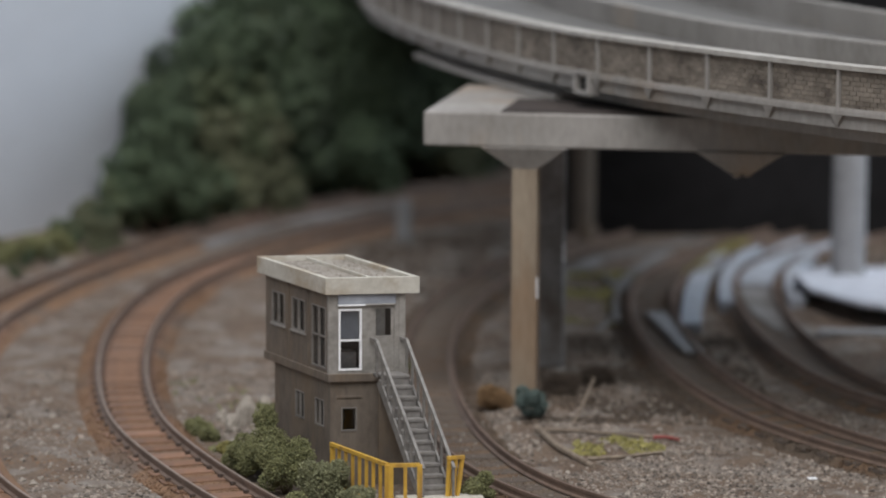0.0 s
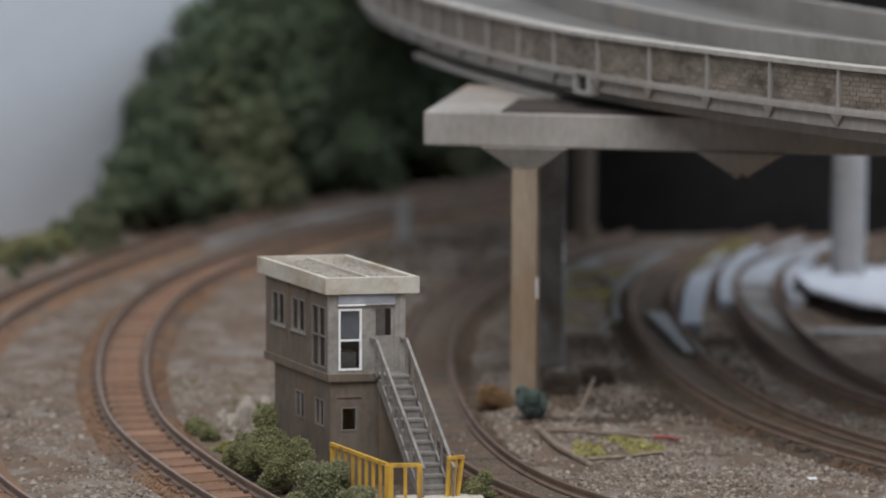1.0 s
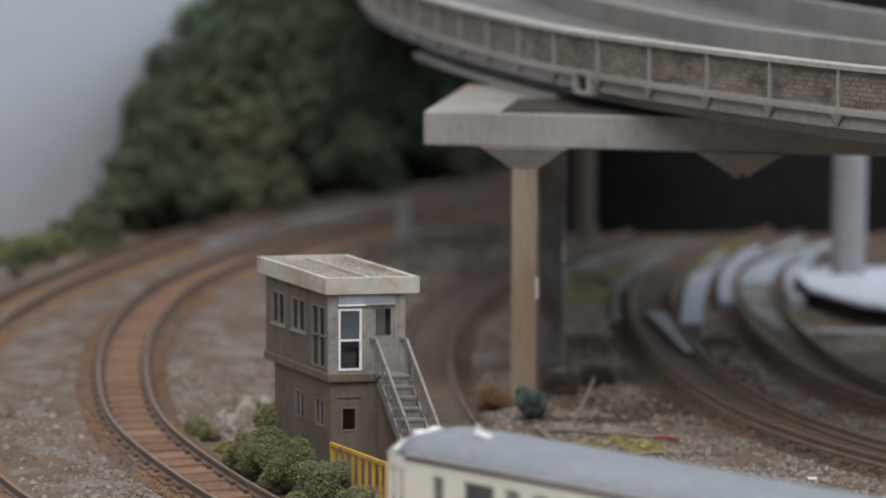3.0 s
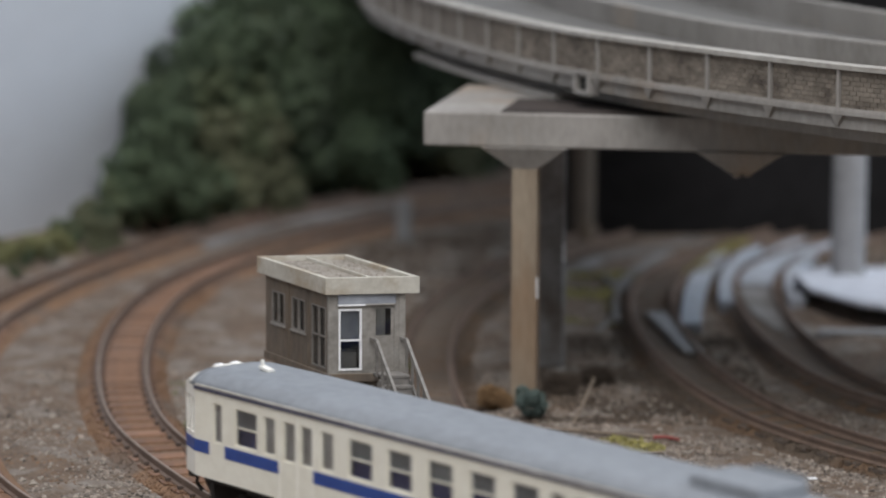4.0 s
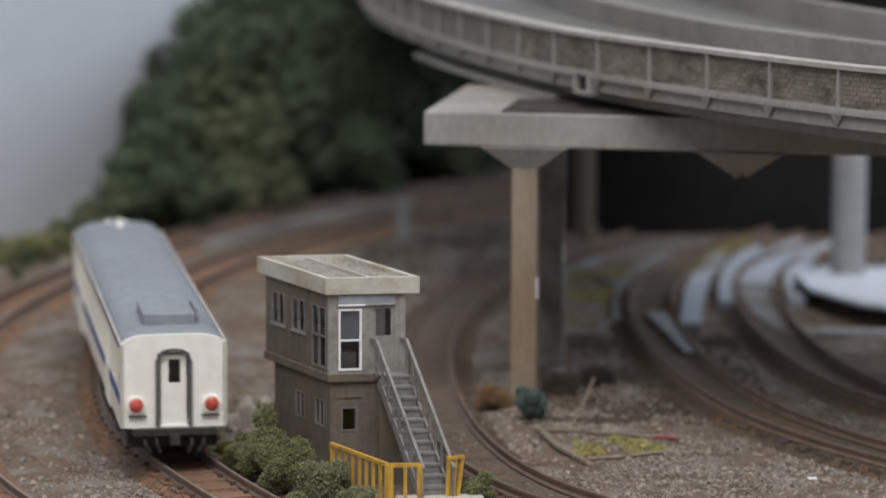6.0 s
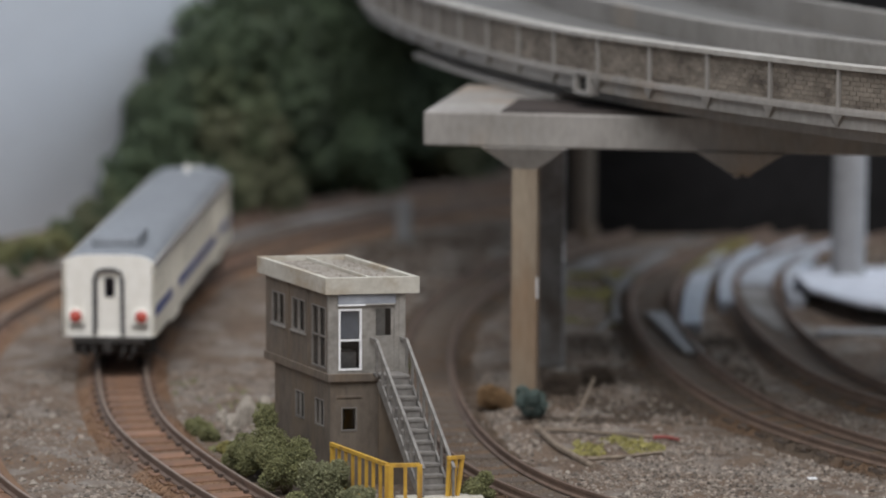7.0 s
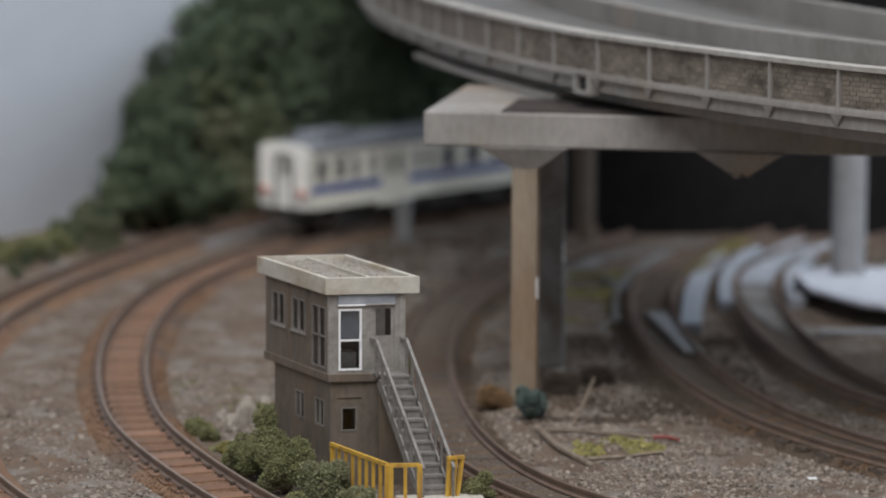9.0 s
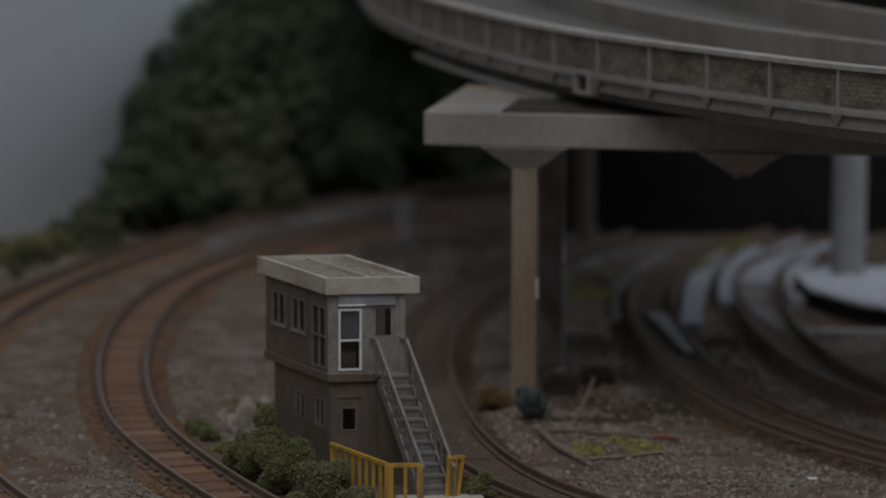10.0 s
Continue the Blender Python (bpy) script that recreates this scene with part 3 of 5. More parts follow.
def build_backdrop():
    # Black boards added in place of the unlit space below the deck.
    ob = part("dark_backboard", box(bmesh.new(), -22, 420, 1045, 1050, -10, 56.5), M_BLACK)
    tagged(ob, "added matt black board for the deep shade behind the tracks", "backdrop", kind="structure")
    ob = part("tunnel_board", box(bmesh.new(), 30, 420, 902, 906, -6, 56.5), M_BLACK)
    tagged(ob, "added matt black board for the shade under the viaduct, hiding the tracks", "backdrop", kind="structure")
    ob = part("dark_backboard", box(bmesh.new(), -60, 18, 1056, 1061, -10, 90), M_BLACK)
    tagged(ob, "taller added matt black board for the shade beside the viaduct", "backdrop", kind="structure")
    bm = box(bmesh.new(), 0, 640, 0, 6, -8, 330)
    ob = part("backdrop_board", bm, M_WALL)
    ob.matrix_basis = at(-270, 552, 0, 64)
    tagged(ob, "smooth blue-grey painted backdrop board behind the trees", "backdrop", kind="structure")


# ---- signal tower ----
TW_U, TW_V = (math.cos(radians(9)), math.sin(radians(9))), (math.cos(radians(117.8)), math.sin(radians(117.8)))
TW_M = Matrix(((TW_U[0], TW_V[0], 0, -20.1), (TW_U[1], TW_V[1], 0, 592.5), (0, 0, 1, 0), (0, 0, 0, 1)))


def tower_part(name, bm, mat, parent, label=""):
    bm.transform(TW_M)
    bm.transform(Matrix.Translation((20.1, -592.5, 0)))
    return part(name, bm, mat, parent, label)


def build_tower():
    t = thing("signal_tower", at(-20.1, 592.5, 0), "two-storey weathered grey signal tower with flat cream roof", "signal tower")
    T = tower_part
    u0, u1, v0, v1 = 0.9, 14.3, 0.8, 27.0       # upper storey
    lu0, lu1, lv0, lv1 = 1.3, 14.0, 1.1, 24.2   # lower storey
    zl, zf, zr = -2.8, 17.2, 31.6
    north = Matrix.Translation((u0, v0, 0))
    west = Matrix(((0, 1, 0, 0), (-1, 0, 0, 0), (0, 0, 1, 0), (0, 0, 0, 1)))
    # front wall, with window and door openings
    fh = [(1.7, 5.8, 17.9, 28.9), (7.9, 11.6, 17.9, 29.4)]
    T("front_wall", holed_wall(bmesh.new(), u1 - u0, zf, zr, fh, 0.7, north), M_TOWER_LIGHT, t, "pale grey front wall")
    # side wall towards the curve: along v, outer face at u0
    side = Matrix(((0, 1, 0, u0), (-1, 0, 0, v1), (0, 0, 1, 0), (0, 0, 0, 1)))
    L = v1 - v0 - 0.7
    sh = [(v1 - b, v1 - a, z0, z1) for a, b, z0, z1 in ((1.9, 7.6, 18.0, 29.0), (10.3, 15.9, 23.2, 29.0), (18.8, 24.2, 23.2, 29.0))]
    # M_TOWER, darker than the upper front, keeps this side shaded by colour.
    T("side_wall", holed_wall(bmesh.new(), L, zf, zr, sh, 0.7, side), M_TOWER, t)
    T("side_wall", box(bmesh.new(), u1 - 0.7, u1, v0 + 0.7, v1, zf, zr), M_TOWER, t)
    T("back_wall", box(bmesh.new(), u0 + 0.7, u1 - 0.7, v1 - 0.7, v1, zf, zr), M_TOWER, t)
    # lower storey
    lh = [(1.9, 4.7, 7.0, 11.3)]
    T("lower_front_wall", holed_wall(bmesh.new(), lu1 - lu0, zl, 16.0, lh, 0.7, Matrix.Translation((lu0, lv0, 0))), M_TOWER, t)
    side2 = Matrix(((0, 1, 0, lu0), (-1, 0, 0, lv1), (0, 0, 1, 0), (0, 0, 0, 1)))
    lsh = [(lv1 - b, lv1 - a, 7.3, 12.2) for a, b in ((3.6, 7.3), (11.6, 15.3))]
    T("lower_side_wall", holed_wall(bmesh.new(), lv1 - lv0 - 0.7, zl, 16.0, lsh, 0.7, side2), M_TOWER, t)
    T("lower_side_wall", box(bmesh.new(), lu1 - 0.7, lu1, lv0 + 0.7, lv1, zl, 16.0), M_TOWER, t)
    T("lower_back_wall", box(bmesh.new(), lu0 + 0.7, lu1 - 0.7, lv1 - 0.7, lv1, zl, 16.0), M_TOWER, t)
    T("floor_band", box(bmesh.new(), u0 - 0.35, u1 + 0.2, v0 - 0.35, v1 + 0.2, 15.9, 17.35, 0.12), M_TOWER, t, "projecting grey floor band")
    for a, b in ((9.0, 9.25), (16.9, 17.15)):
        T("wall_rib", box(bmesh.new(), u0 - 0.22, u0 + 0.05, a, b, zf, zr), M_TOWER, t)
    T("corner_post", box(bmesh.new(), u0 - 0.12, u0 + 1.3, v0 - 0.15, v0 + 0.2, zf, zr, 0.05), M_TOWER_LIGHT, t)
    T("corner_post", box(bmesh.new(), u1 - 1.0, u1 + 0.12, v0 - 0.15, v0 + 0.2, zf, zr, 0.05), M_TOWER_LIGHT, t)
    # roof: dish with rim, felt and a seam
    rim = bmesh.new()
    for a in ((0, 16.6, 0, 1.0), (0, 16.6, 27.7, 28.7), (0, 1.0, 1.0, 27.7), (15.6, 16.6, 1.0, 27.7)):
        box(rim, a[0], a[1], a[2], a[3], 31.6, 34.5)
    T("roof_rim", rim, M_ROOF_CREAM, t, "cream concrete roof rim with brown stains")
    T("roof_felt", box(bmesh.new(), 0.95, 15.65, 0.95, 27.75, 31.65, 33.7), M_ROOF_GRAVEL, t, "dusty grey-brown felt")
    T("roof_seam", box(bmesh.new(), 8.6, 9.0, 1.0, 27.7, 33.6, 34.3), M_ROOF_CREAM, t)
    rng = np.random.RandomState(5)
    pts = np.stack([rng.uniform(1.2, 15.4, 900), rng.uniform(1.2, 27.5, 900), np.full(900, 33.75)], 1)
    v, f = lumps(pts, rng.uniform(0.08, 0.26, 900), rng, 0.6)
    v = v @ np.array([[TW_U[0], TW_U[1], 0], [TW_V[0], TW_V[1], 0], [0, 0, 1]])
    tagged(mesh_object("roof_grit", v, f, M_ROOF_GRAVEL, t), kind="stuff")
    # windows
    def window(u, v, w, h, z, mat, front, bars, glass=True):
        bm = bmesh.new()
        th = 0.34 if mat is M_WHITE else 0.22
        for a in ((0, w, 0, th), (0, w, h - th, h), (0, th, th, h - th), (w - th, w, th, h - th), *bars(w, h)):
            if front:
                box(bm, u + a[0], u + a[1], v - 0.12, v + 0.25, z + a[2], z + a[3])
            else:
                box(bm, u - 0.12, u + 0.25, v + a[0], v + a[1], z + a[2], z + a[3])
        fr = T("window_frame", bm, mat, t, "white window frame" if mat is M_WHITE else "grey window frame")
        bm = box(bmesh.new(), u + 0.2, u + w - 0.2, v + 0.3, v + 0.4, z + 0.2, z + h - 0.2) if front else box(bmesh.new(), u + 0.3, u + 0.4, v + 0.2, v + w - 0.2, z + 0.2, z + h - 0.2)
        T("pane", bm, M_GLASS, fr)
    mid = lambda w, h: [(0.3, w - 0.3, h * 0.49 - 0.16, h * 0.49 + 0.16)]
    cross = lambda w, h: [(0.3, w - 0.3, h * 0.52 - 0.13, h * 0.52 + 0.13), (w / 2 - 0.15, w / 2 + 0.15, 0.3, h - 0.3)]
    upright = lambda w, h: [(w / 2 - 0.15, w / 2 + 0.15, 0.3, h - 0.3)]
    window(u0 + 1.7, v0, 4.1, 11.0, 17.9, M_WHITE, True, mid)
    window(u0, 1.9, 5.7, 11.0, 18.0, M_FRAME_DULL, False, cross)
    window(u0, 10.3, 5.6, 5.8, 23.2, M_FRAME_DULL, False, upright)
    window(u0, 18.8, 5.4, 5.8, 23.2, M_FRAME_DULL, False, upright)
    window(lu0, 3.6, 3.7, 4.9, 7.3, M_FRAME_DULL, False, upright)
    window(lu0, 11.6, 3.7, 4.9, 7.3, M_FRAME_DULL, False, upright)
    window(lu0 + 1.9, lv0, 2.8, 4.3, 7.0, M_FRAME_DULL, True, lambda w, h: [])
    for a, b in ((10.1, 16.1), (18.6, 24.4)):
        T("window_sill", box(bmesh.new(), u0 - 0.35, u0 + 0.1, a, b, 22.8, 23.15), M_TOWER_LIGHT, t)
    T("lintel", box(bmesh.new(), lu0 + 1.1, lu0 + 5.6, lv0 - 0.18, lv0 + 0.1, 13.0, 13.3), M_TOWER, t)
    T("fascia_strip", box(bmesh.new(), u0 + 1.6, u0 + 11.8, v0 - 0.3, v0 + 0.1, 29.7, 31.4, 0.15), M_GLAZE, t, "cloudy glazed strip below the roof")
    T("strip_edge", box(bmesh.new(), u0 + 1.6, u0 + 6.4, v0 - 0.4, v0 + 0.1, 29.4, 29.72, 0.06), M_WHITE, t, "bright chipped strip edge")
    T("strip_edge", box(bmesh.new(), u0 + 6.4, u0 + 11.6, v0 - 0.36, v0 + 0.1, 29.55, 29.75, 0.04), M_COPING, t)
    # door with window
    door = T("door", holed_wall(bmesh.new(), 3.7, 17.9, 29.4, [(0.5, 3.2, 24.0, 28.8)], 0.35, Matrix.Translation((u0 + 7.9, v0 + 0.2, 0))), M_TOWER_LIGHT, t, "plain grey door")
    T("pane", box(bmesh.new(), u0 + 8.3, u0 + 11.2, v0 + 0.3, v0 + 0.4, 23.9, 28.9), M_GLASS, door)
    # dim inside: floor and a console
    T("inner_floor", box(bmesh.new(), u0 + 0.7, u1 - 0.7, v0 + 0.7, v1 - 0.7, 17.2, 17.5), M_DARK, t)
    T("back_lining", box(bmesh.new(), u0 + 0.75, u1 - 0.75, v0 + 9, v0 + 9.3, 17.5, 31.5), M_DARK, t)
    T("lower_lining", box(bmesh.new(), lu0 + 0.75, lu1 - 0.75, lv0 + 2.2, lv0 + 2.5, -2, 15.8), M_DARK, t)
    T("side_lining", box(bmesh.new(), u0 + 4.6, u0 + 4.9, v0 + 9.4, v1 - 0.8, 17.5, 31.5), M_UNDER, t)
    T("side_lining", box(bmesh.new(), lu0 + 3.4, lu0 + 3.7, lv0 + 2.6, lv1 - 0.8, -2, 15.8), M_UNDER, t)
    # The first backing paints a sky-grey reflection; the second lightens the door pane.
    T("blind", box(bmesh.new(), u0 + 1.5, u0 + 6.0, v0 + 1.3, v0 + 1.5, 23.4, 29.2), M_GLAZE, t, "grey-blue backing that paints the upper pane's reflection")
    T("blind", box(bmesh.new(), u0 + 8.1, u0 + 10.3, v0 + 0.75, v0 + 0.9, 23.2, 29.2), M_TOWER_LIGHT, t, "dull grey backing behind the door pane")
    T("console", box(bmesh.new(), u0 + 1.2, u0 + 6, v0 + 2.2, v0 + 4.5, 17.5, 21.0, 0.3), M_STAIR, t)
    # outside stairs, down towards the viewer
    su0, su1 = 8.6, 13.4
    n = 12
    drop, run = (17.6 + 2.8) / n, 1.45
    for i in range(n):
        zt = 17.6 - i * drop
        a = v0 - 2.6 - i * run if i else v0 - 0.2
        b = v0 - 2.6 - (i + 1) * run
        T("tread", box(bmesh.new(), su0, su1, b, a if i == 0 else a + 0.25, zt - 0.55, zt, 0.07), M_STAIR, t)
        T("riser", box(bmesh.new(), su0 + 0.1, su1 - 0.1, b + 0.15, b + 0.4, zt - drop, zt - 0.5), M_STAIR, t)
    top, end = (v0 - 2.6, 17.4), (v0 - 2.6 - n * run, 17.4 - n * drop)
    for u in (su0 - 0.25, su1 + 0.25):
        T("stringer", bar(bmesh.new(), (u, top[0] - 0.6, top[1] - 1.0), (u, end[0], end[1] + 0.5), 0.35, 1.5), M_STAIR, t)
        T("handrail", bar(bmesh.new(), (u, v0 - 2.2, 23.5), (u, end[0] - 0.2, end[1] + 7.0), 0.5, 0.5), M_STAIR, t)
        T("handrail", bar(bmesh.new(), (u, v0, 23.5), (u, v0 - 2.4, 23.5), 0.5, 0.5), M_STAIR, t)
        for q in np.linspace(0, 1, 9):
            vv = v0 - 2.3 + q * (end[0] - v0 + 2.4)
            zz = 23.5 + q * (end[1] + 7.0 - 23.5)
            T("baluster", box(bmesh.new(), u - 0.18, u + 0.18, vv - 0.18, vv + 0.18, zz - 6.5, zz), M_STAIR, t)
    T("landing_wall", box(bmesh.new(), su0 + 0.2, su1 - 0.2, v0 - 2.2, v0 - 1.8, -2.8, 17.0), M_TOWER, t)


def build_fence():
    pad = part("concrete_pad", box(bmesh.new(), -7, 8, -13, 8, -4.2, -1.0, 0.3), M_ROOF_CREAM)
    pad.matrix_basis = at(0.5, 572, 0, 10)
    tagged(pad, "pale concrete pad at the foot of the stairs", "paving")

    def panel(name, a, b, n, z0, z1, label):
        t = thing(name, at(a[0], a[1], z0), label, "fence", "yellow fences by the stairs")
        dx, dy, h = b[0] - a[0], b[1] - a[1], z1 - z0
        part("top_rail", bar(bmesh.new(), (-0.3, 0, h), (dx, dy, h), 0.62, 0.62), M_YELLOW, t)
        part("low_rail", bar(bmesh.new(), (0, 0, 1.2), (dx, dy, 1.2), 0.5, 0.5), M_YELLOW, t)
        for i in range(n):
            q = i / (n - 1)
            w = 0.45 if i in (0, n - 1) else 0.3
            part("post" if w > 0.4 else "picket", box(bmesh.new(), dx * q - w, dx * q + w, dy * q - w, dy * q + w, -0.6, h, 0.06), M_YELLOW, t)

    panel("yellow_fence", (-18.7, 586), (-8.9, 569), 9, -2.2, 6.4, "long yellow-painted railing with rusty pickets")
    panel("yellow_fence", (-8.3, 568.5), (-3.4, 569), 3, -2.2, 6.4, "short yellow-painted railing beside the stairs")
    g = thing("yellow_gate", at(2.1, 578, -1.9, 20), "small leaning yellow gate post frame", "gate")
    for x in (-1.2, 0.0, 1.2):
        part("bar", bar(bmesh.new(), (x * 0.7, 0, 0), (x + 0.8, 0.3, 7.6), 0.6, 0.55), M_YELLOW, g)
    part("top_bar", bar(bmesh.new(), (-0.9, 0.2, 7.6), (2.3, 0.2, 7.6), 0.6, 0.6), M_YELLOW, g)
    part("foot", box(bmesh.new(), -1.6, 1.6, -0.8, 0.8, -0.3, 0.7, 0.1), M_YELLOW, g)


# ---- railcar ----
CAR_W, CAR_L, CAR_LOW, CAR_EAVE, PIVOT = 19.0, 139.0, 5.2, 20.2, 50.5
RIDE = 1.8  # how high the body rides on its bogies


def build_railcar():
    """The railcar about its middle at rail level; its front looks along +x."""
    t = thing("railcar", at(0, 0, 0), "ivory diesel railcar with blue waist stripe and grey roof", "train")
    hl, hw = CAR_L / 2, CAR_W / 2
    z0, z1 = CAR_LOW, CAR_EAVE
    # openings along a side, from the rear: (start, width, low, high)
    lo, hi = 11.9, 18.1
    spec = [(3.0, 2.2, 14.6, 17.2), (8.0, 4.4, lo, hi), (15.4, 3.2, lo, hi), (22.3, 3.1, lo, hi), (27.9, 3.1, lo - 0.3, hi), (32.5, 3.1, lo - 0.3, hi), (39.0, 3.1, lo, hi), (43.9, 3.1, lo, hi)]
    spec += [(x - 3.0, 6.0, lo, hi) for x in (52.6, 62.4, 72.4, 82.2, 92.0)]
    spec += [(98.9, 3.2, lo, hi), (104.4, 3.1, lo - 0.3, hi), (108.9, 3.1, lo - 0.3, hi), (114.3, 3.0, lo, hi), (119.2, 6.0, lo, hi), (128.9, 2.3, lo - 0.4, hi)]
    base_spec = spec
    cut, nose = 2.5, hl + 2.5
    for s in (-1, 1):
        m = Matrix(((1, 0, 0, -hl), (0, -s, 0, s * hw), (0, 0, 1, 0), (0, 0, 0, 1)))
        spec = ([(2.4, 4.4, lo + 0.4, hi), (9.2, 4.4, lo + 0.4, hi)] if s < 0 else base_spec[:2]) + base_spec[2:]
        holes = [(a, a + w, b, c) for a, w, b, c in spec]
        part("side_wall", holed_wall(bmesh.new(), CAR_L - cut, z0, z1, holes, 0.8, m), M_TRAIN, t)
        for a, w, b, c in spec:
            x = -hl + a
            bm = bmesh.new()
            th = 0.22
            y0, y1 = sorted((s * (hw - 0.2), s * (hw - 0.45)))
            for q in ((x, x + w, b, b + th), (x, x + w, c - th, c), (x, x + th, b, c), (x + w - th, x + w, b, c)) + (((x, x + w, (b + c) / 2 - 0.13, (b + c) / 2 + 0.13),) if w > 4 else ()):
                box(bm, q[0], q[1], y0, y1, q[2], q[3])
            fr = part("window_frame", bm, M_TRAIN, t)
            y0, y1 = sorted((s * (hw - 0.34), s * (hw - 0.42)))
            part("pane", box(bmesh.new(), x + 0.1, x + w - 0.1, y0, y1, b + 0.1, c - 0.1), M_GLASS, fr)
            y0, y1 = sorted((s * (hw - 0.52), s * (hw - 0.64)))
            # M_PANE_BACK just behind the wide panes paints their grey-blue reflection.
            lining = M_INSIDE if w < 4 else M_PANE_BACK
            part("lining", box(bmesh.new(), x - 0.4, x + w + 0.4, y0, y1, b - 0.5 if w < 4 else b + 2.7, c + 0.5), lining, fr)
            if w > 5:
                part("seat_lining", box(bmesh.new(), x - 0.4, x + w + 0.4, *sorted((s * (hw - 1.1), s * (hw - 1.25))), b - 0.5, b + 2.8), M_SEAT, fr, "blue seat backs behind the pane")
        # stripe pieces, broken at the doors
        y0, y1 = sorted((s * (hw - 0.02), s * (hw + 0.06)))
        for a, b in ((0.5, 26.4), (37.1, 104.0), (113.2, 128.0), (132.4, CAR_L - cut)):
            part("stripe", box(bmesh.new(), -hl + a, -hl + b, y0, y1, 9.3, 11.35), M_BLUE, t, "blue waist stripe")
        part("emblem", box(bmesh.new(), -hl + 72.9, -hl + 74.5, *sorted((s * (hw - 0.02), s * (hw + 0.1))), 9.7, 11.0), M_EMBLEM, t, "small faded red emblem on the stripe")
        part("gutter", box(bmesh.new(), -hl + 0.4, hl - cut, *sorted((s * (hw - 0.1), s * (hw + 0.25))), z1 - 0.4, z1 + 0.02), M_GUTTER, t, "dark gutter line")
        for a, b in ((25.4, 38.1), (103.0, 114.2)):
            part("door_step", box(bmesh.new(), -hl + a, -hl + b, *sorted((s * (hw - 0.9), s * (hw + 0.1))), z0 - 1.0, z0 + 0.02), M_TRAIN, t)
        for a in (26.6, 31.5, 36.7, 104.0, 108.1, 112.9):
            part("door_leaf", box(bmesh.new(), -hl + a, -hl + a + 0.25, *sorted((s * (hw - 0.1), s * (hw + 0.1))), z0, 19.2), M_TRAIN_END, t)
    # rear end: flat, with gangway door and tail lamps
    m = Matrix(((0, 1, 0, -hl), (-1, 0, 0, hw), (0, 0, 1, 0), (0, 0, 0, 1)))
    bm = holed_wall(bmesh.new(), CAR_W, z0, z1, [(hw - 2.9, hw + 2.9, z0 + 0.4, 18.6)], 0.8, m)
    arc = [(-hw + CAR_W * i / 16, z1 + 1.7 * (1 - abs(-1 + i / 8) ** 5.5)) for i in range(17)]
    fa = [bm.verts.new((-hl, -y, z)) for y, z in arc]
    fb = [bm.verts.new((-hl + 0.8, -y, z)) for y, z in arc]
    bm.faces.new(fa), bm.faces.new(fb[::-1])
    for i in range(16):
        bm.faces.new([fa[i], fa[i + 1], fb[i + 1], fb[i]])
    part("rear_end", bm, M_TRAIN_END, t, "flat ivory end wall")
    door = part("gangway_door", holed_wall(bmesh.new(), 4.6, z0 + 0.3, 18.3, [(1.4, 3.5, 13.2, 17.4)], 0.4, Matrix(((0, 1, 0, -hl + 0.3), (-1, 0, 0, 2.3), (0, 0, 1, 0), (0, 0, 0, 1)))), M_TRAIN_END, t, "ivory gangway door")
    part("pane", box(bmesh.new(), -hl + 0.45, -hl + 0.55, -1.5, 1.2, 13.1, 17.5), M_GLASS, door)
    bm = bmesh.new()
    hood = [(-2.9, z0 + 0.4), (-2.9, 17.2), (-2.5, 18.4), (-1.6, 19.0), (0, 19.2), (1.6, 19.0), (2.5, 18.4), (2.9, 17.2), (2.9, z0 + 0.4)]
    for (a, b), (c, d) in zip(hood, hood[1:]):
        bar(bm, (-hl - 0.35, a, b), (-hl - 0.35, c, d), 0.7, 0.45)
    part("gangway_hood", bm, M_HOOD, t, "grey gangway surround")
    for y in (-6.7, 6.7):
        bm = rod(bmesh.new(), (-hl + 0.2, y, 9.35), (-hl - 0.55, y, 9.35), 1.75, 1.6, 20)
        lamp = part("tail_lamp", bm, M_TRAIN_END, t)
        part("lens", rod(bmesh.new(), (-hl - 0.3, y, 9.35), (-hl - 0.8, y, 9.35), 1.42, 1.15, 20), M_RED, lamp, "red tail lamp lens", True)
        part("grab_bar", bar(bmesh.new(), (-hl - 0.4, y * 0.72, 7.4), (-hl - 0.4, y * 1.2, 7.4), 0.3, 0.3), M_WHEEL, t)
    # cab end: flat middle and angled corners
    xm = hl - cut
    segs = (((nose, 7.7), (nose, -7.7)), ((xm, hw), (nose, 7.7)), ((nose, -7.7), (xm, -hw)))
    for i, (p, q) in enumerate(segs):
        p, q = Vector((*p, 0)), Vector((*q, 0))
        d = (q - p).normalized()
        inward = Vector((-1, -0.0 if i == 0 else (-1 if i == 1 else 1), 0)).normalized()
        n2 = Vector((d.y, -d.x, 0))
        if n2.dot(inward) < 0:
            n2 = -n2
        m = Matrix(((d.x, n2.x, 0, p.x), (d.y, n2.y, 0, p.y), (0, 0, 1, 0), (0, 0, 0, 1)))
        ln = (q - p).length
        hs = [(0.7, 4.8, 12.2, 18.2), (5.4, 10.0, 12.4, 17.8), (10.6, 14.7, 12.2, 18.2)] if i == 0 else [(0.6, 2.3, 12.2, 18.2), (3.1, ln - 0.6, 12.2, 18.2)]
        part("cab_wall", holed_wall(bmesh.new(), ln, z0, z1, hs, 0.7, m), M_TRAIN_END, t)
        for h in hs:
            bm = box(bmesh.new(), h[0] - 0.1, h[1] + 0.1, 0.3, 0.4, h[2] - 0.1, h[3] + 0.1)
            bm.transform(m)
            part("windscreen", bm, M_GLASS, t)
        bm = box(bmesh.new(), 0.05, ln - 0.05, -0.06, 0.02, 9.3, 11.35)
        bm.transform(m)
        part("stripe", bm, M_BLUE, t, "blue waist stripe")
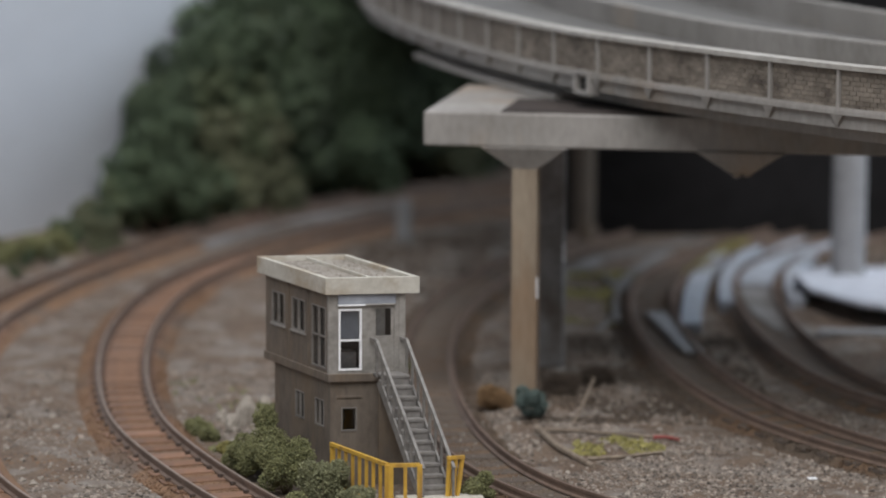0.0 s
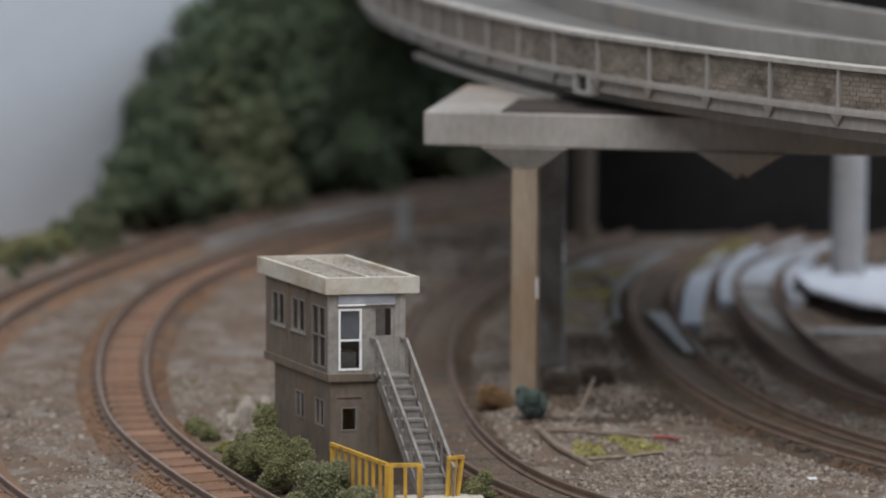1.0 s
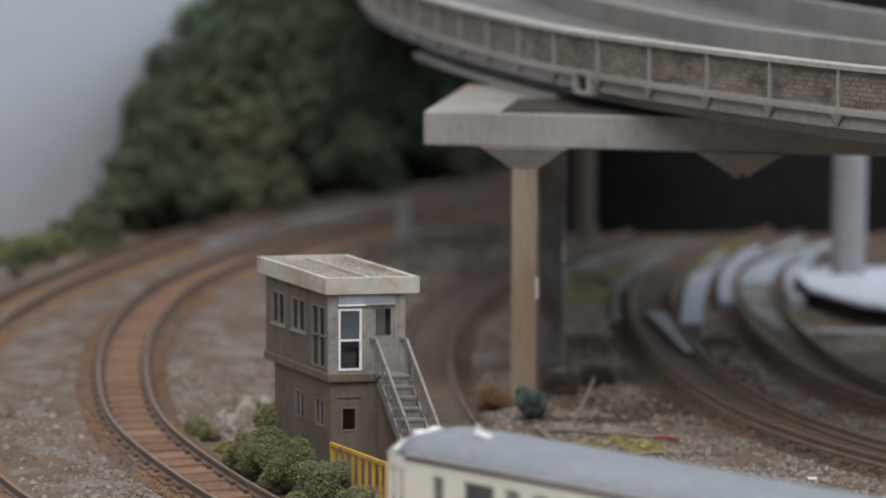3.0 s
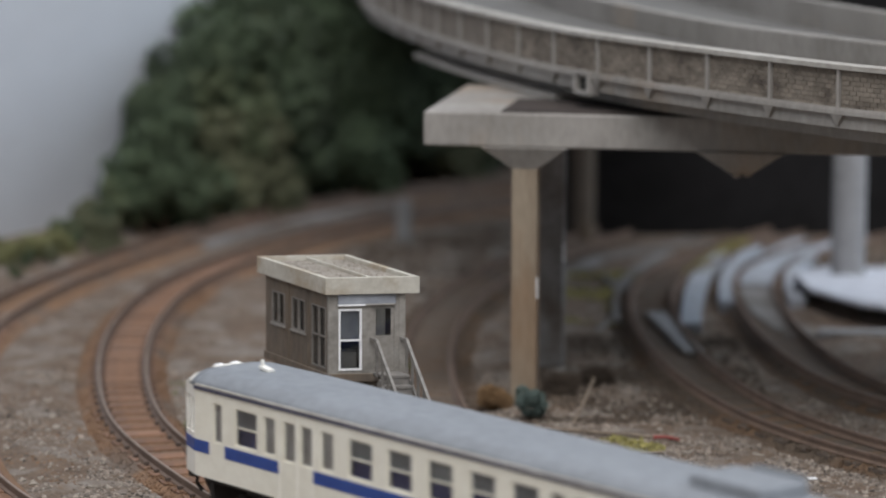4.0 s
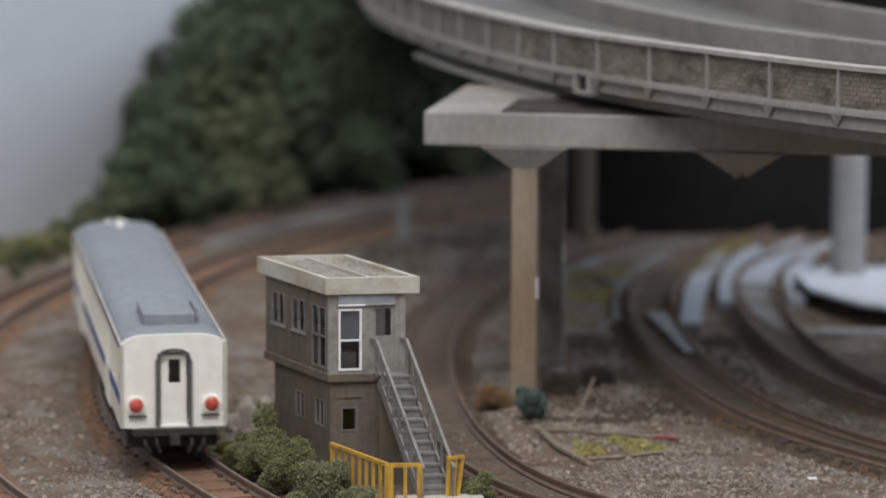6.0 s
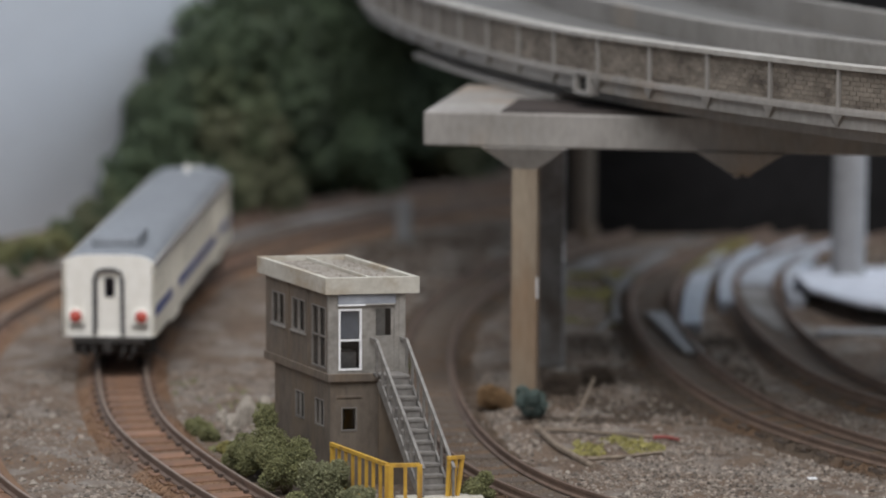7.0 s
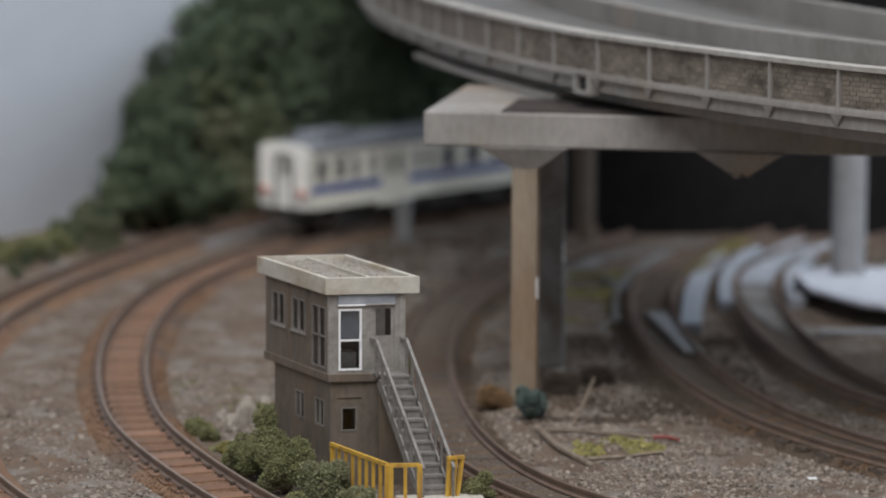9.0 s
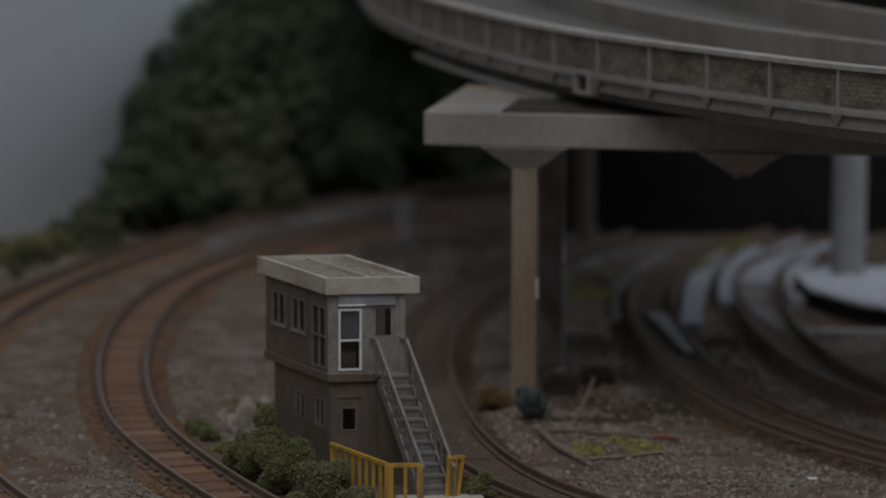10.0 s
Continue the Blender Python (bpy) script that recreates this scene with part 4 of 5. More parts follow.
    # roof
    prof = [(-1 + i / 12) for i in range(25)]
    stations = [(-hl + 0.8, 1.0, 1.0), (-hl + 6, 1.0, 1.15), (-hl + 24, 1.0, 1.4), (hl - 40, 1.0, 1.45), (hl - 14, 1.0, 1.45), (hl - 2.5, 1.0, 1.42), (nose - 2.4, 0.915, 1.25), (nose - 1.1, 0.86, 0.95), (nose + 0.1, 0.8, 0.2)]
    for name, part_of, mat, lab in (("roof", stations[:7], M_TRAINROOF, "smooth grey roof"), ("roof_front", stations[6:], M_TRAIN_END, "ivory front edge of the roof")):
        bm = bmesh.new()
        rings = [[bm.verts.new((x, p * (hw - 0.05) * w, z1 - 0.02 + 1.7 * lift * (1 - abs(p) ** 5.5))) for p in prof] for x, w, lift in part_of]
        for a, b in zip(rings, rings[1:]):
            for i in range(24):
                bm.faces.new([a[i], a[i + 1], b[i + 1], b[i]])
        for r in (rings[0], rings[-1]):
            bm.faces.new(r)
        bm.faces.new([r[0] for r in rings] + [r[-1] for r in rings[::-1]])
        part(name, bm, mat, t, lab, True)
    for s in (-1, 1):
        part("cornice", box(bmesh.new(), -hl + 0.8, hl - cut, *sorted((s * (hw - 0.5), s * (hw + 0.08))), z1 + 0.03, z1 + 0.42, 0.1), M_COPING, t, "pale cornice above the gutter")
    part("roof_lip", box(bmesh.new(), nose - 3.0, nose - 0.5, -3.3, 3.3, z1 + 0.1, z1 + 2.1, 0.8), M_TRAIN_END, t, "ivory cab roof brow")
    for y in (-1.6, 1.6):
        part("headlamp", rod(bmesh.new(), (nose - 1.6, y, z1 + 1.7), (nose - 0.3, y, z1 + 1.5), 0.75, 0.65, 14), M_WHITE, t, "small headlamp")
    box_bm = box(bmesh.new(), -hl + 8.5, -hl + 23, -4.7, 4.7, z1 + 0.8, z1 + 4.1, 0.35)
    part("roof_unit", box_bm, M_TRAINROOF, t, "grey roof cooling unit")
    part("roof_fin", box(bmesh.new(), -hl + 9.5, -hl + 20, -5.3, -4.75, z1 + 1.0, z1 + 4.7, 0.15), M_TRAINROOF, t)
    bm = bmesh.new()
    bar(bm, (hl - 11, 0, z1 + 2.6), (hl - 8.4, 0, z1 + 3.0), 1.2, 0.45)
    rod(bm, (hl - 8.6, 0, z1 + 2.4), (hl - 8.9, 0.2, z1 + 4.2), 0.32, 0.25)
    part("aerial", bm, M_TRAIN_END, t, "small pale roof aerial")
    # inside
    part("floor_pan", box(bmesh.new(), -hl + 0.9, hl - cut - 0.5, -hw + 0.85, hw - 0.85, z0 + 0.2, z0 + 1.6), M_INSIDE, t)
    part("aisle_partition", box(bmesh.new(), -hl + 36, hl - 45, -0.2, 0.2, z0 + 1.6, 18.6), M_INSIDE, t)
    for i in range(7):
        for y in (-5.6, 5.6):
            part("bench_seat", box(bmesh.new(), -hl + 40 + i * 8.9 - 1.6, -hl + 40 + i * 8.9 - 0.3, y - 2.6, y + 2.6, z0 + 1.6, 14.6, 0.3), M_SEAT, t, "blue seat back")
    # below the floor
    part("sole_bar", box(bmesh.new(), -hl + 1, hl - cut, -7.6, 7.6, 4.0, z0 + 0.1), M_UNDER, t)
    for x, l, w in ((-16, 16, 15), (2, 11, 16), (16, 9, 15), (-29, 7, 14.5), (28, 8, 14)):
        part("engine_box", box(bmesh.new(), x - l / 2, x + l / 2, -w / 2, w / 2, 1.2, 4.6, 0.3), M_UNDER, t, "dark underfloor equipment box")
    for s in (-1, 1):
        tip = nose - 0.3 if s > 0 else -hl
        part("buffer_beam", box(bmesh.new(), tip - 1.2, tip + 0.3, -7.4, 7.4, 3.9, z0 - 0.02, 0.1), M_UNDER, t)
        part("coupler", bar(bmesh.new(), (tip - s * 2, 0, 3.4), (tip + s * 2.6, 0, 3.4), 1.6, 1.8), M_UNDER, t, "black knuckle coupler")
        for y in (-5.4, -3.2, 3.2, 5.4):
            bm = rod(bmesh.new(), (tip + s * 0.2, y, 4.4), (tip + s * 1.0, y * 0.95, 2.2), 0.32, 0.32, 7)
            rod(bm, (tip + s * 1.0, y * 0.95, 2.25), (tip + s * 0.5, y * 0.8, 0.9), 0.32, 0.4, 7)
            part("brake_hose", bm, M_UNDER, t, "black brake hose")
        bm = bmesh.new()
        box(bm, s * (hl - 5) - 0.5, s * (hl - 5) + 0.5, -8, 8, 0.8, 4.2, 0.1)
        part("rail_guard", bm, M_UNDER, t)
    for piece in t.children:
        piece.location.z += RIDE * MM
    bogies = []
    for s in (-1, 1):
        b = part("bogie", box(bmesh.new(), -8.5, 8.5, -3.6, 3.6, 2.6, 5.85, 0.2), M_UNDER, t, "dark four-wheel bogie")
        b.matrix_basis = at(s * PIVOT, 0, 0)
        for y in (-1, 1):
            part("side_frame", box(bmesh.new(), -10, 10, y * 6.2 - 0.5, y * 6.2 + 0.5, 1.9, 4.0, 0.3), M_UNDER, b)
            for x in (-7, 7):
                part("axle_box", box(bmesh.new(), x - 1.4, x + 1.4, y * 6.9 - 0.4, y * 6.9 + 0.4, 1.6, 3.8, 0.3), M_UNDER, b)
                bm = rod(bmesh.new(), (x, y * 4.4, 2.75), (x, y * 5.3, 2.75), 2.75, n=24)
                rod(bm, (x, y * 4.1, 2.75), (x, y * 4.45, 2.75), 3.1, n=24)
                part("wheel", bm, M_WHEEL, b, "worn steel wheel")
        bogies.append(b)
    return t, bogies

# ---- plants, stones and loose things ----


def crown_points(rng, n, radius, height, lobes):
    """Points for leaves in a lobed crown that stands on z 0."""
    cs = [(0, 0, height * 0.52, radius * 0.72)]
    for i in range(lobes):
        a, h = rng.uniform(0, 2 * math.pi), rng.uniform(0.22, 0.9)
        rr = radius * (0.75 - 0.45 * abs(h - 0.4))
        cs.append((rr * math.cos(a), rr * math.sin(a), height * h, radius * rng.uniform(0.28, 0.46)))
    cs = np.array(cs)
    pick = rng.choice(len(cs), n, p=cs[:, 3] ** 2 / (cs[:, 3] ** 2).sum())
    d = rng.normal(size=(n, 3))
    d /= np.linalg.norm(d, axis=1, keepdims=True)
    r = cs[pick, 3] * rng.uniform(0.55, 1.05, n) ** 0.6
    p = cs[pick, :3] + d * r[:, None]
    p[:, 2] = np.maximum(p[:, 2], 0.3)
    return p


def tree_model(name, seed, radius, height, leaf_mat, n, leaf, label):
    rng = np.random.RandomState(seed)
    t = thing(name, at(0, 0, 0), label, "tree", "trees on the hill")
    bm = bmesh.new()
    rod(bm, (0, 0, -1.5), (0.2, 0.1, height * 0.55), radius * 0.11, radius * 0.05, 8)
    for i in range(5):
        a = i * 2.4 + rng.uniform(0, 1)
        z = height * rng.uniform(0.18, 0.45)
        rod(bm, (0.1, 0, z), (radius * 0.55 * math.cos(a), radius * 0.55 * math.sin(a), z + height * 0.25), radius * 0.05, radius * 0.02, 6)
    part("trunk", bm, M_BARK, t, "brown trunk with limbs")
    p = crown_points(rng, n, radius, height, 16)
    k = n // 2
    v1, f1 = lumps(p[:k], rng.uniform(0.5, 1.15, k) * leaf, rng, 0.8, 0.5)
    v2, f2 = leaves(p[k:] * np.array([1.06, 1.06, 1.04]), rng.uniform(0.5, 1.2, n - k) * leaf, rng)
    faces = [tuple(r) for r in f1.tolist()] + [tuple(r) for r in (f2 + len(v1)).tolist()]
    mesh_object("crown", np.vstack([v1, v2]), faces, leaf_mat, t, "dense crown of small leaf clumps")
    return t


def silhouette(x):
    """The highest that the trees reach at the hill's open end."""
    return float(np.interp(x, [-108, -98, -90, -86, -78, -73, -66], [1.5, 4, 10, 24, 42, 56, 84]))


def build_trees():
    rng = np.random.RandomState(21)
    models = [tree_model("tree", 1, 8.5, 25, M_LEAF[0], 2600, 0.9, "deep green bushy model tree on the hillside"),
              tree_model("tree", 2, 7.5, 21, M_LEAF[1], 2400, 0.85, "mid-green rounded model tree on the hillside"),
              tree_model("tree", 3, 7.0, 17, M_LEAF[6], 2200, 0.8, "grey-green bushy model tree on the hillside"),
              tree_model("tree", 4, 9.0, 28, M_LEAF[0], 2800, 0.95, "tall dark green model tree on the hillside")]
    used = [False] * 4
    spots = []
    d_path, nrm = normals(OUTER)
    for i in range(0, len(OUTER), 8):
        (x0, y0), (nx, ny) = OUTER[i], nrm[i]
        for k in range(8):
            d = 17 + k * 10 + rng.uniform(-3, 3)
            x, y = x0 + nx * d + rng.uniform(-3, 3), y0 + ny * d + rng.uniform(-3, 3)
            if -108 < x < 2 and 820 < y < 1046 and all(math.hypot(x - a, y - b) > 7.5 for a, b in spots):
                # keep clear of the backdrop board
                if (y - 552) - (x + 270) * math.tan(radians(64)) < -12:
                    spots.append((x, y))
    spots += [(-69, 935), (-63, 948), (-57, 962), (-49, 975), (-41, 988), (-33, 1000), (-24, 1010), (-15, 1020), (-60, 938), (-50, 955), (-38, 972), (-26, 992)]
    for x, y in spots:
        g = on_ground(x, y)
        room = silhouette(x - 4) * y / 900 - g
        if x > np.interp(y, DECK_EDGE[:, 1], DECK_EDGE[:, 0]) - 12:
            room = min(room, 60 - g)  # below the elevated road
        k = rng.randint(4)
        h = (25, 21, 17, 28)[k] * rng.uniform(0.85, 1.15)
        big = 1.9 if y > 925 else 1.3
        s = min(big, max(0.22, room / h)) * rng.uniform(0.9, 1.05)
        m = at(x, y, g - 3.2 * s, rng.uniform(0, 360)) @ Matrix.Diagonal((s, s, s * rng.uniform(0.9, 1.1), 1))
        if not used[k]:
            ob, used[k] = models[k], True
        else:
            ob = copy_thing(models[k], Matrix.Identity(4))
        ob.matrix_basis = m
    for k in range(4):
        if not used[k]:
            models[k].matrix_basis = at(-40, 975, on_ground(-40, 975))


def bush(name, x, y, r, h, mat, seed, label, n=1500, size=0.2, category="bush"):
    n = int(n * 4.4) if size < 0.5 else n
    rng = np.random.RandomState(seed)
    p = crown_points(rng, n, r, h, 9)
    p[:, 2] -= 0.4
    k = int(n * 0.6)
    v1, f1 = lumps(p[:k], rng.uniform(0.45, 1.2, k) * size, rng, 0.9, 0.5)
    v2, f2 = leaves(p[k:] * np.array([1.05, 1.05, 1.03]), rng.uniform(0.6, 1.3, n - k) * size, rng)
    faces = [tuple(q) for q in f1.tolist()] + [tuple(q) for q in (f2 + len(v1)).tolist()]
    t = thing(name, at(x, y, on_ground(x, y)), label, category)
    mesh_object("foliage", np.vstack([v1, v2]), faces, mat, t)
    bm = bmesh.new()
    for i in range(4):
        a = i * 1.7
        rod(bm, (0, 0, -0.6), (0.45 * r * math.cos(a), 0.45 * r * math.sin(a), h * 0.5), 0.18, 0.08, 5)
    part("stem", bm, M_BARK, t, "thin brown stems")
    return t


def build_bushes():
    bush("bush", -30.5, 598, 5.4, 12.5, M_LEAF[2], 31, "olive-green foam bush against the tower wall", 2600)
    bush("bush", -27.0, 587.5, 5.2, 9.6, M_LEAF[2], 32, "olive-green foam bush beside the tower", 2400)
    bush("bush", -20.0, 578, 4.8, 7.4, M_LEAF[3], 33, "grey-green foam bush in front of the fence", 2200)
    bush("bush", -14.0, 572, 3.6, 5.0, M_LEAF[3], 34, "low grey-green foam bush in front of the fence", 1600)
    bush("bush", -24.5, 574, 3.0, 3.6, M_LEAF[2], 35, "low olive foam bush at the track side", 1200)
    bush("bush", 6.2, 582, 3.1, 5.4, M_LEAF[2], 36, "small olive foam bush beside the gate", 1500)
    bush("bush", 17.6, 651, 3.3, 6.4, M_LEAF[4], 37, "blue-green foam bush before the column", 1500)
    bush("bush", 11.0, 663, 3.6, 4.2, M_LEAF[5], 38, "rust-orange dry bush by the column", 1200)
    bush("bush", -35.0, 603, 4.0, 7.0, M_LEAF[2], 45, "olive-green foam bush beside pale rocks", 1800)
    bush("bush", -46.0, 640, 2.6, 3.0, M_LEAF[2], 46, "low weedy bush at the trackside", 900)
    bush("bush", -33.5, 652, 2.4, 3.4, M_LEAF[2], 39, "small olive bush by the tower", 800)
    bush("bush", -43.0, 632, 2.2, 2.6, M_LEAF[2], 40, "small weedy bush among pale rocks", 800)
    bush("bush", -39.5, 622, 2.0, 1.8, M_LEAF[7], 41, "low yellow-green weeds among pale rocks", 600)
    # The next two get M_SOIL instead of leaf green: shade put into colour.
    bush("bush", 24.5, 677, 4.0, 3.4, M_SOIL, 42, "bush darkened to soil colour for the column's shade", 1200)
    bush("bush", 31.5, 690, 4.0, 2.8, M_SOIL, 43, "bush darkened to soil colour for the column's shade", 1000)
    bush("bush", -9.0, 700, 3.5, 3.0, M_LEAF[2], 44, "low weeds beside the brown track", 700)
    for i, (x, y, r, h) in enumerate(((-96, 874, 5.0, 5.0), (-90, 880, 5.5, 9.0), (-84, 888, 6.0, 14.0))):
        bush("hill_bush", x, y, r, h, M_LEAF[(1, 6, 1, 0)[i]], 80 + i, "green foam bush at the foot of the hill", 1700, 0.75)
    for i, (x, y) in enumerate(((-118, 835), (-110, 843), (-103, 850), (-124, 826), (-97, 858))):
        bush("hedge_bush", x, y, 5.5, 4.6, M_LEAF[2], 60 + i, "yellow-green foam hedge below the backdrop", 900, 0.7)


def stuff(name, pts, sizes, rng, mat, label, category, flat=0.8):
    v, f = lumps(pts, sizes, rng, flat, 0.4)
    return tagged(mesh_object(name, v, f, mat), label, category, kind="stuff")


def scatter(rng, n, x0, x1, y0, y1, keep):
    x, y = rng.uniform(x0, x1, n), rng.uniform(y0, y1, n)
    ok = keep(x, y)
    x, y = x[ok], y[ok]
    return np.stack([x, y, ground_height(x[None], y[None])[0]], 1)


def off_tracks(x, y, d):
    return np.minimum.reduce([near_distance(x, y, p) for p in (MAIN, OUTER, SECOND, YARD_A, YARD_B)]) > d


def build_stones():
    rng = np.random.RandomState(77)
    clear = lambda x, y: off_tracks(x, y, 9.5) & ~((x > -36) & (x < -4) & (y > 590) & (y < 622))
    p = scatter(rng, 110000, -95, 95, 555, 700, lambda x, y: clear(x, y) & (rng.uniform(0, 1, x.shape) < np.clip(0.34 + 0.9 * value_noise(x, y, 14, 8) + 0.8 * value_noise(x, y, 5, 15) + 0.25 * np.clip((x - 15) / 25, 0, 1) * (y < 640), 0.08, 1)))
    stuff("gravel", p, 0.12 + 0.5 * rng.uniform(0, 1, len(p)) ** 2.6, rng, M_STONE, "loose grey and brown gravel on the ground", "gravel")
    p = scatter(rng, 9000, -130, 120, 690, 860, lambda x, y: clear(x, y) & (rng.uniform(0, 1, x.shape) < np.clip(0.3 + 0.9 * value_noise(x, y, 18, 9), 0.05, 1)))
    stuff("gravel", p, rng.uniform(0.2, 0.7, len(p)), rng, M_STONE, "loose grey gravel farther back", "gravel")
    p = scatter(rng, 700, -95, 95, 560, 680, clear)
    stuff("pebbles", p, rng.uniform(0.4, 0.95, len(p)), rng, M_ROCK, "scattered pale pebbles", "pebbles")
    p = scatter(rng, 13000, 16, 66, 648, 745, lambda x, y: off_tracks(x, y, 9.35) & (rng.uniform(0, 1, x.shape) < np.clip(0.45 + value_noise(x, y, 9, 17), 0.1, 1)))
    stuff("soil_clods", p, 0.2 + 0.8 * rng.uniform(0, 1, len(p)) ** 2, rng, M_SOIL, "dark brown soil clods under the viaduct", "soil")
    # These clods are added to darken the far ground like the deck's shade.
    p = scatter(rng, 7000, -40, 130, 800, 915, lambda x, y: off_tracks(x, y, 6.0) & (x > -45 + (y - 800) * 0.25) & (rng.uniform(0, 1, x.shape) < np.clip(0.5 + value_noise(x, y, 14, 19), 0.1, 1)))
    stuff("soil_clods", p, 0.4 + 1.0 * rng.uniform(0, 1, len(p)) ** 2, rng, M_SOIL, "dark clods that put viaduct shade between the far tracks", "soil", 0.6)
    p = scatter(rng, 900, 50, 70, 632, 662, lambda x, y: ((x - 57 + (y - 650) * 0.45) / 4.5) ** 2 + ((y - 650) / 14) ** 2 < 1)
    stuff("rust_patch", p, rng.uniform(0.15, 0.5, len(p)), rng, M_BALLAST, "rust-orange ballast patch beside the yard track", "ballast")
    p = scatter(rng, 2600, -92, -40, 560, 700, lambda x, y: off_tracks(x, y, 8.5) & (value_noise(x, y, 11, 31) > 0.1))
    stuff("rust_crumbs", p, rng.uniform(0.12, 0.45, len(p)), rng, M_BALLAST, "rust-brown crumbs strewn beside the main track", "ballast")
    # ballast crumbs along the tracks
    for path, mat, label in ((MAIN, M_BALLAST, "rusty ballast crumbs beside the main track"), (SECOND, M_BALLAST_GREY, "brown ballast crumbs along the second track"), (YARD_A, M_BALLAST_GREY, "brown ballast crumbs along the yard track")):
        idx = [i for i in range(len(path)) if 545 < path[i, 1] < 800]
        _, nrm = normals(path)
        k = rng.choice(idx, 11000)
        o = np.where(rng.uniform(0, 1, 11000) < 0.3, rng.uniform(-4, 4, 11000), rng.choice([-1, 1], 11000) * rng.uniform(5.6, 11.5, 11000))
        z = np.where(np.abs(o) < 6.6, -2.05, -2.05 - (np.abs(o) - 6.6) * 0.36)
        z = z + np.where((np.abs(o) > 5.7) & (np.abs(o) < 7.2), 0.35, 0.0)
        pts = np.stack([path[k, 0] + nrm[k, 0] * o + rng.uniform(-0.5, 0.5, 11000), path[k, 1] + nrm[k, 1] * o, z], 1)
        stuff("ballast", pts, rng.uniform(0.12, 0.38, 11000), rng, mat, label, "ballast")


def rock(x, y, sx, sy, sz, seed, label="pale weathered rock among weeds", category="rock"):
    bm = bmesh.new()
    bmesh.ops.create_icosphere(bm, subdivisions=3, radius=1)
    for v in bm.verts:
        k = 1 + 0.28 * noise.noise(v.co * 1.6 + Vector((seed * 7.1, 0, 0))) + 0.12 * noise.noise(v.co * 5 + Vector((seed, 2, 0)))
        v.co = Vector((v.co.x * sx * k, v.co.y * sy * k, v.co.z * sz * k))
    ob = part("rock", bm, M_ROCK)
    ob.matrix_basis = at(x, y, on_ground(x, y) + 0.2 * sz, seed * 40)
    return tagged(ob, label, category)


def stick(name, pts, r, mat, label):
    """A bent twig that lies or leans on the ground."""
    bm = bmesh.new()
    base = on_ground(pts[0][0], pts[0][1])
    q = [(x - pts[0][0], y - pts[0][1], on_ground(x, y) - base + z) for x, y, z in pts]
    for i, (a, b) in enumerate(zip(q, q[1:])):
        rod(bm, a, b, r * (1 - 0.1 * i), r * (1 - 0.1 * (i + 1)), 7)
    ob = part(name, bm, mat)
    ob.matrix_basis = at(pts[0][0], pts[0][1], base)
    return tagged(ob, label, "twig")


def strip(name, pts, half, z0, z1, mat, label, category):
    v, f = sweep(spline(pts, 3.0), [(-half, z0), (-half, z1), (half, z1), (half, z0)])
    return tagged(mesh_object(name, v, f, mat), label, category)


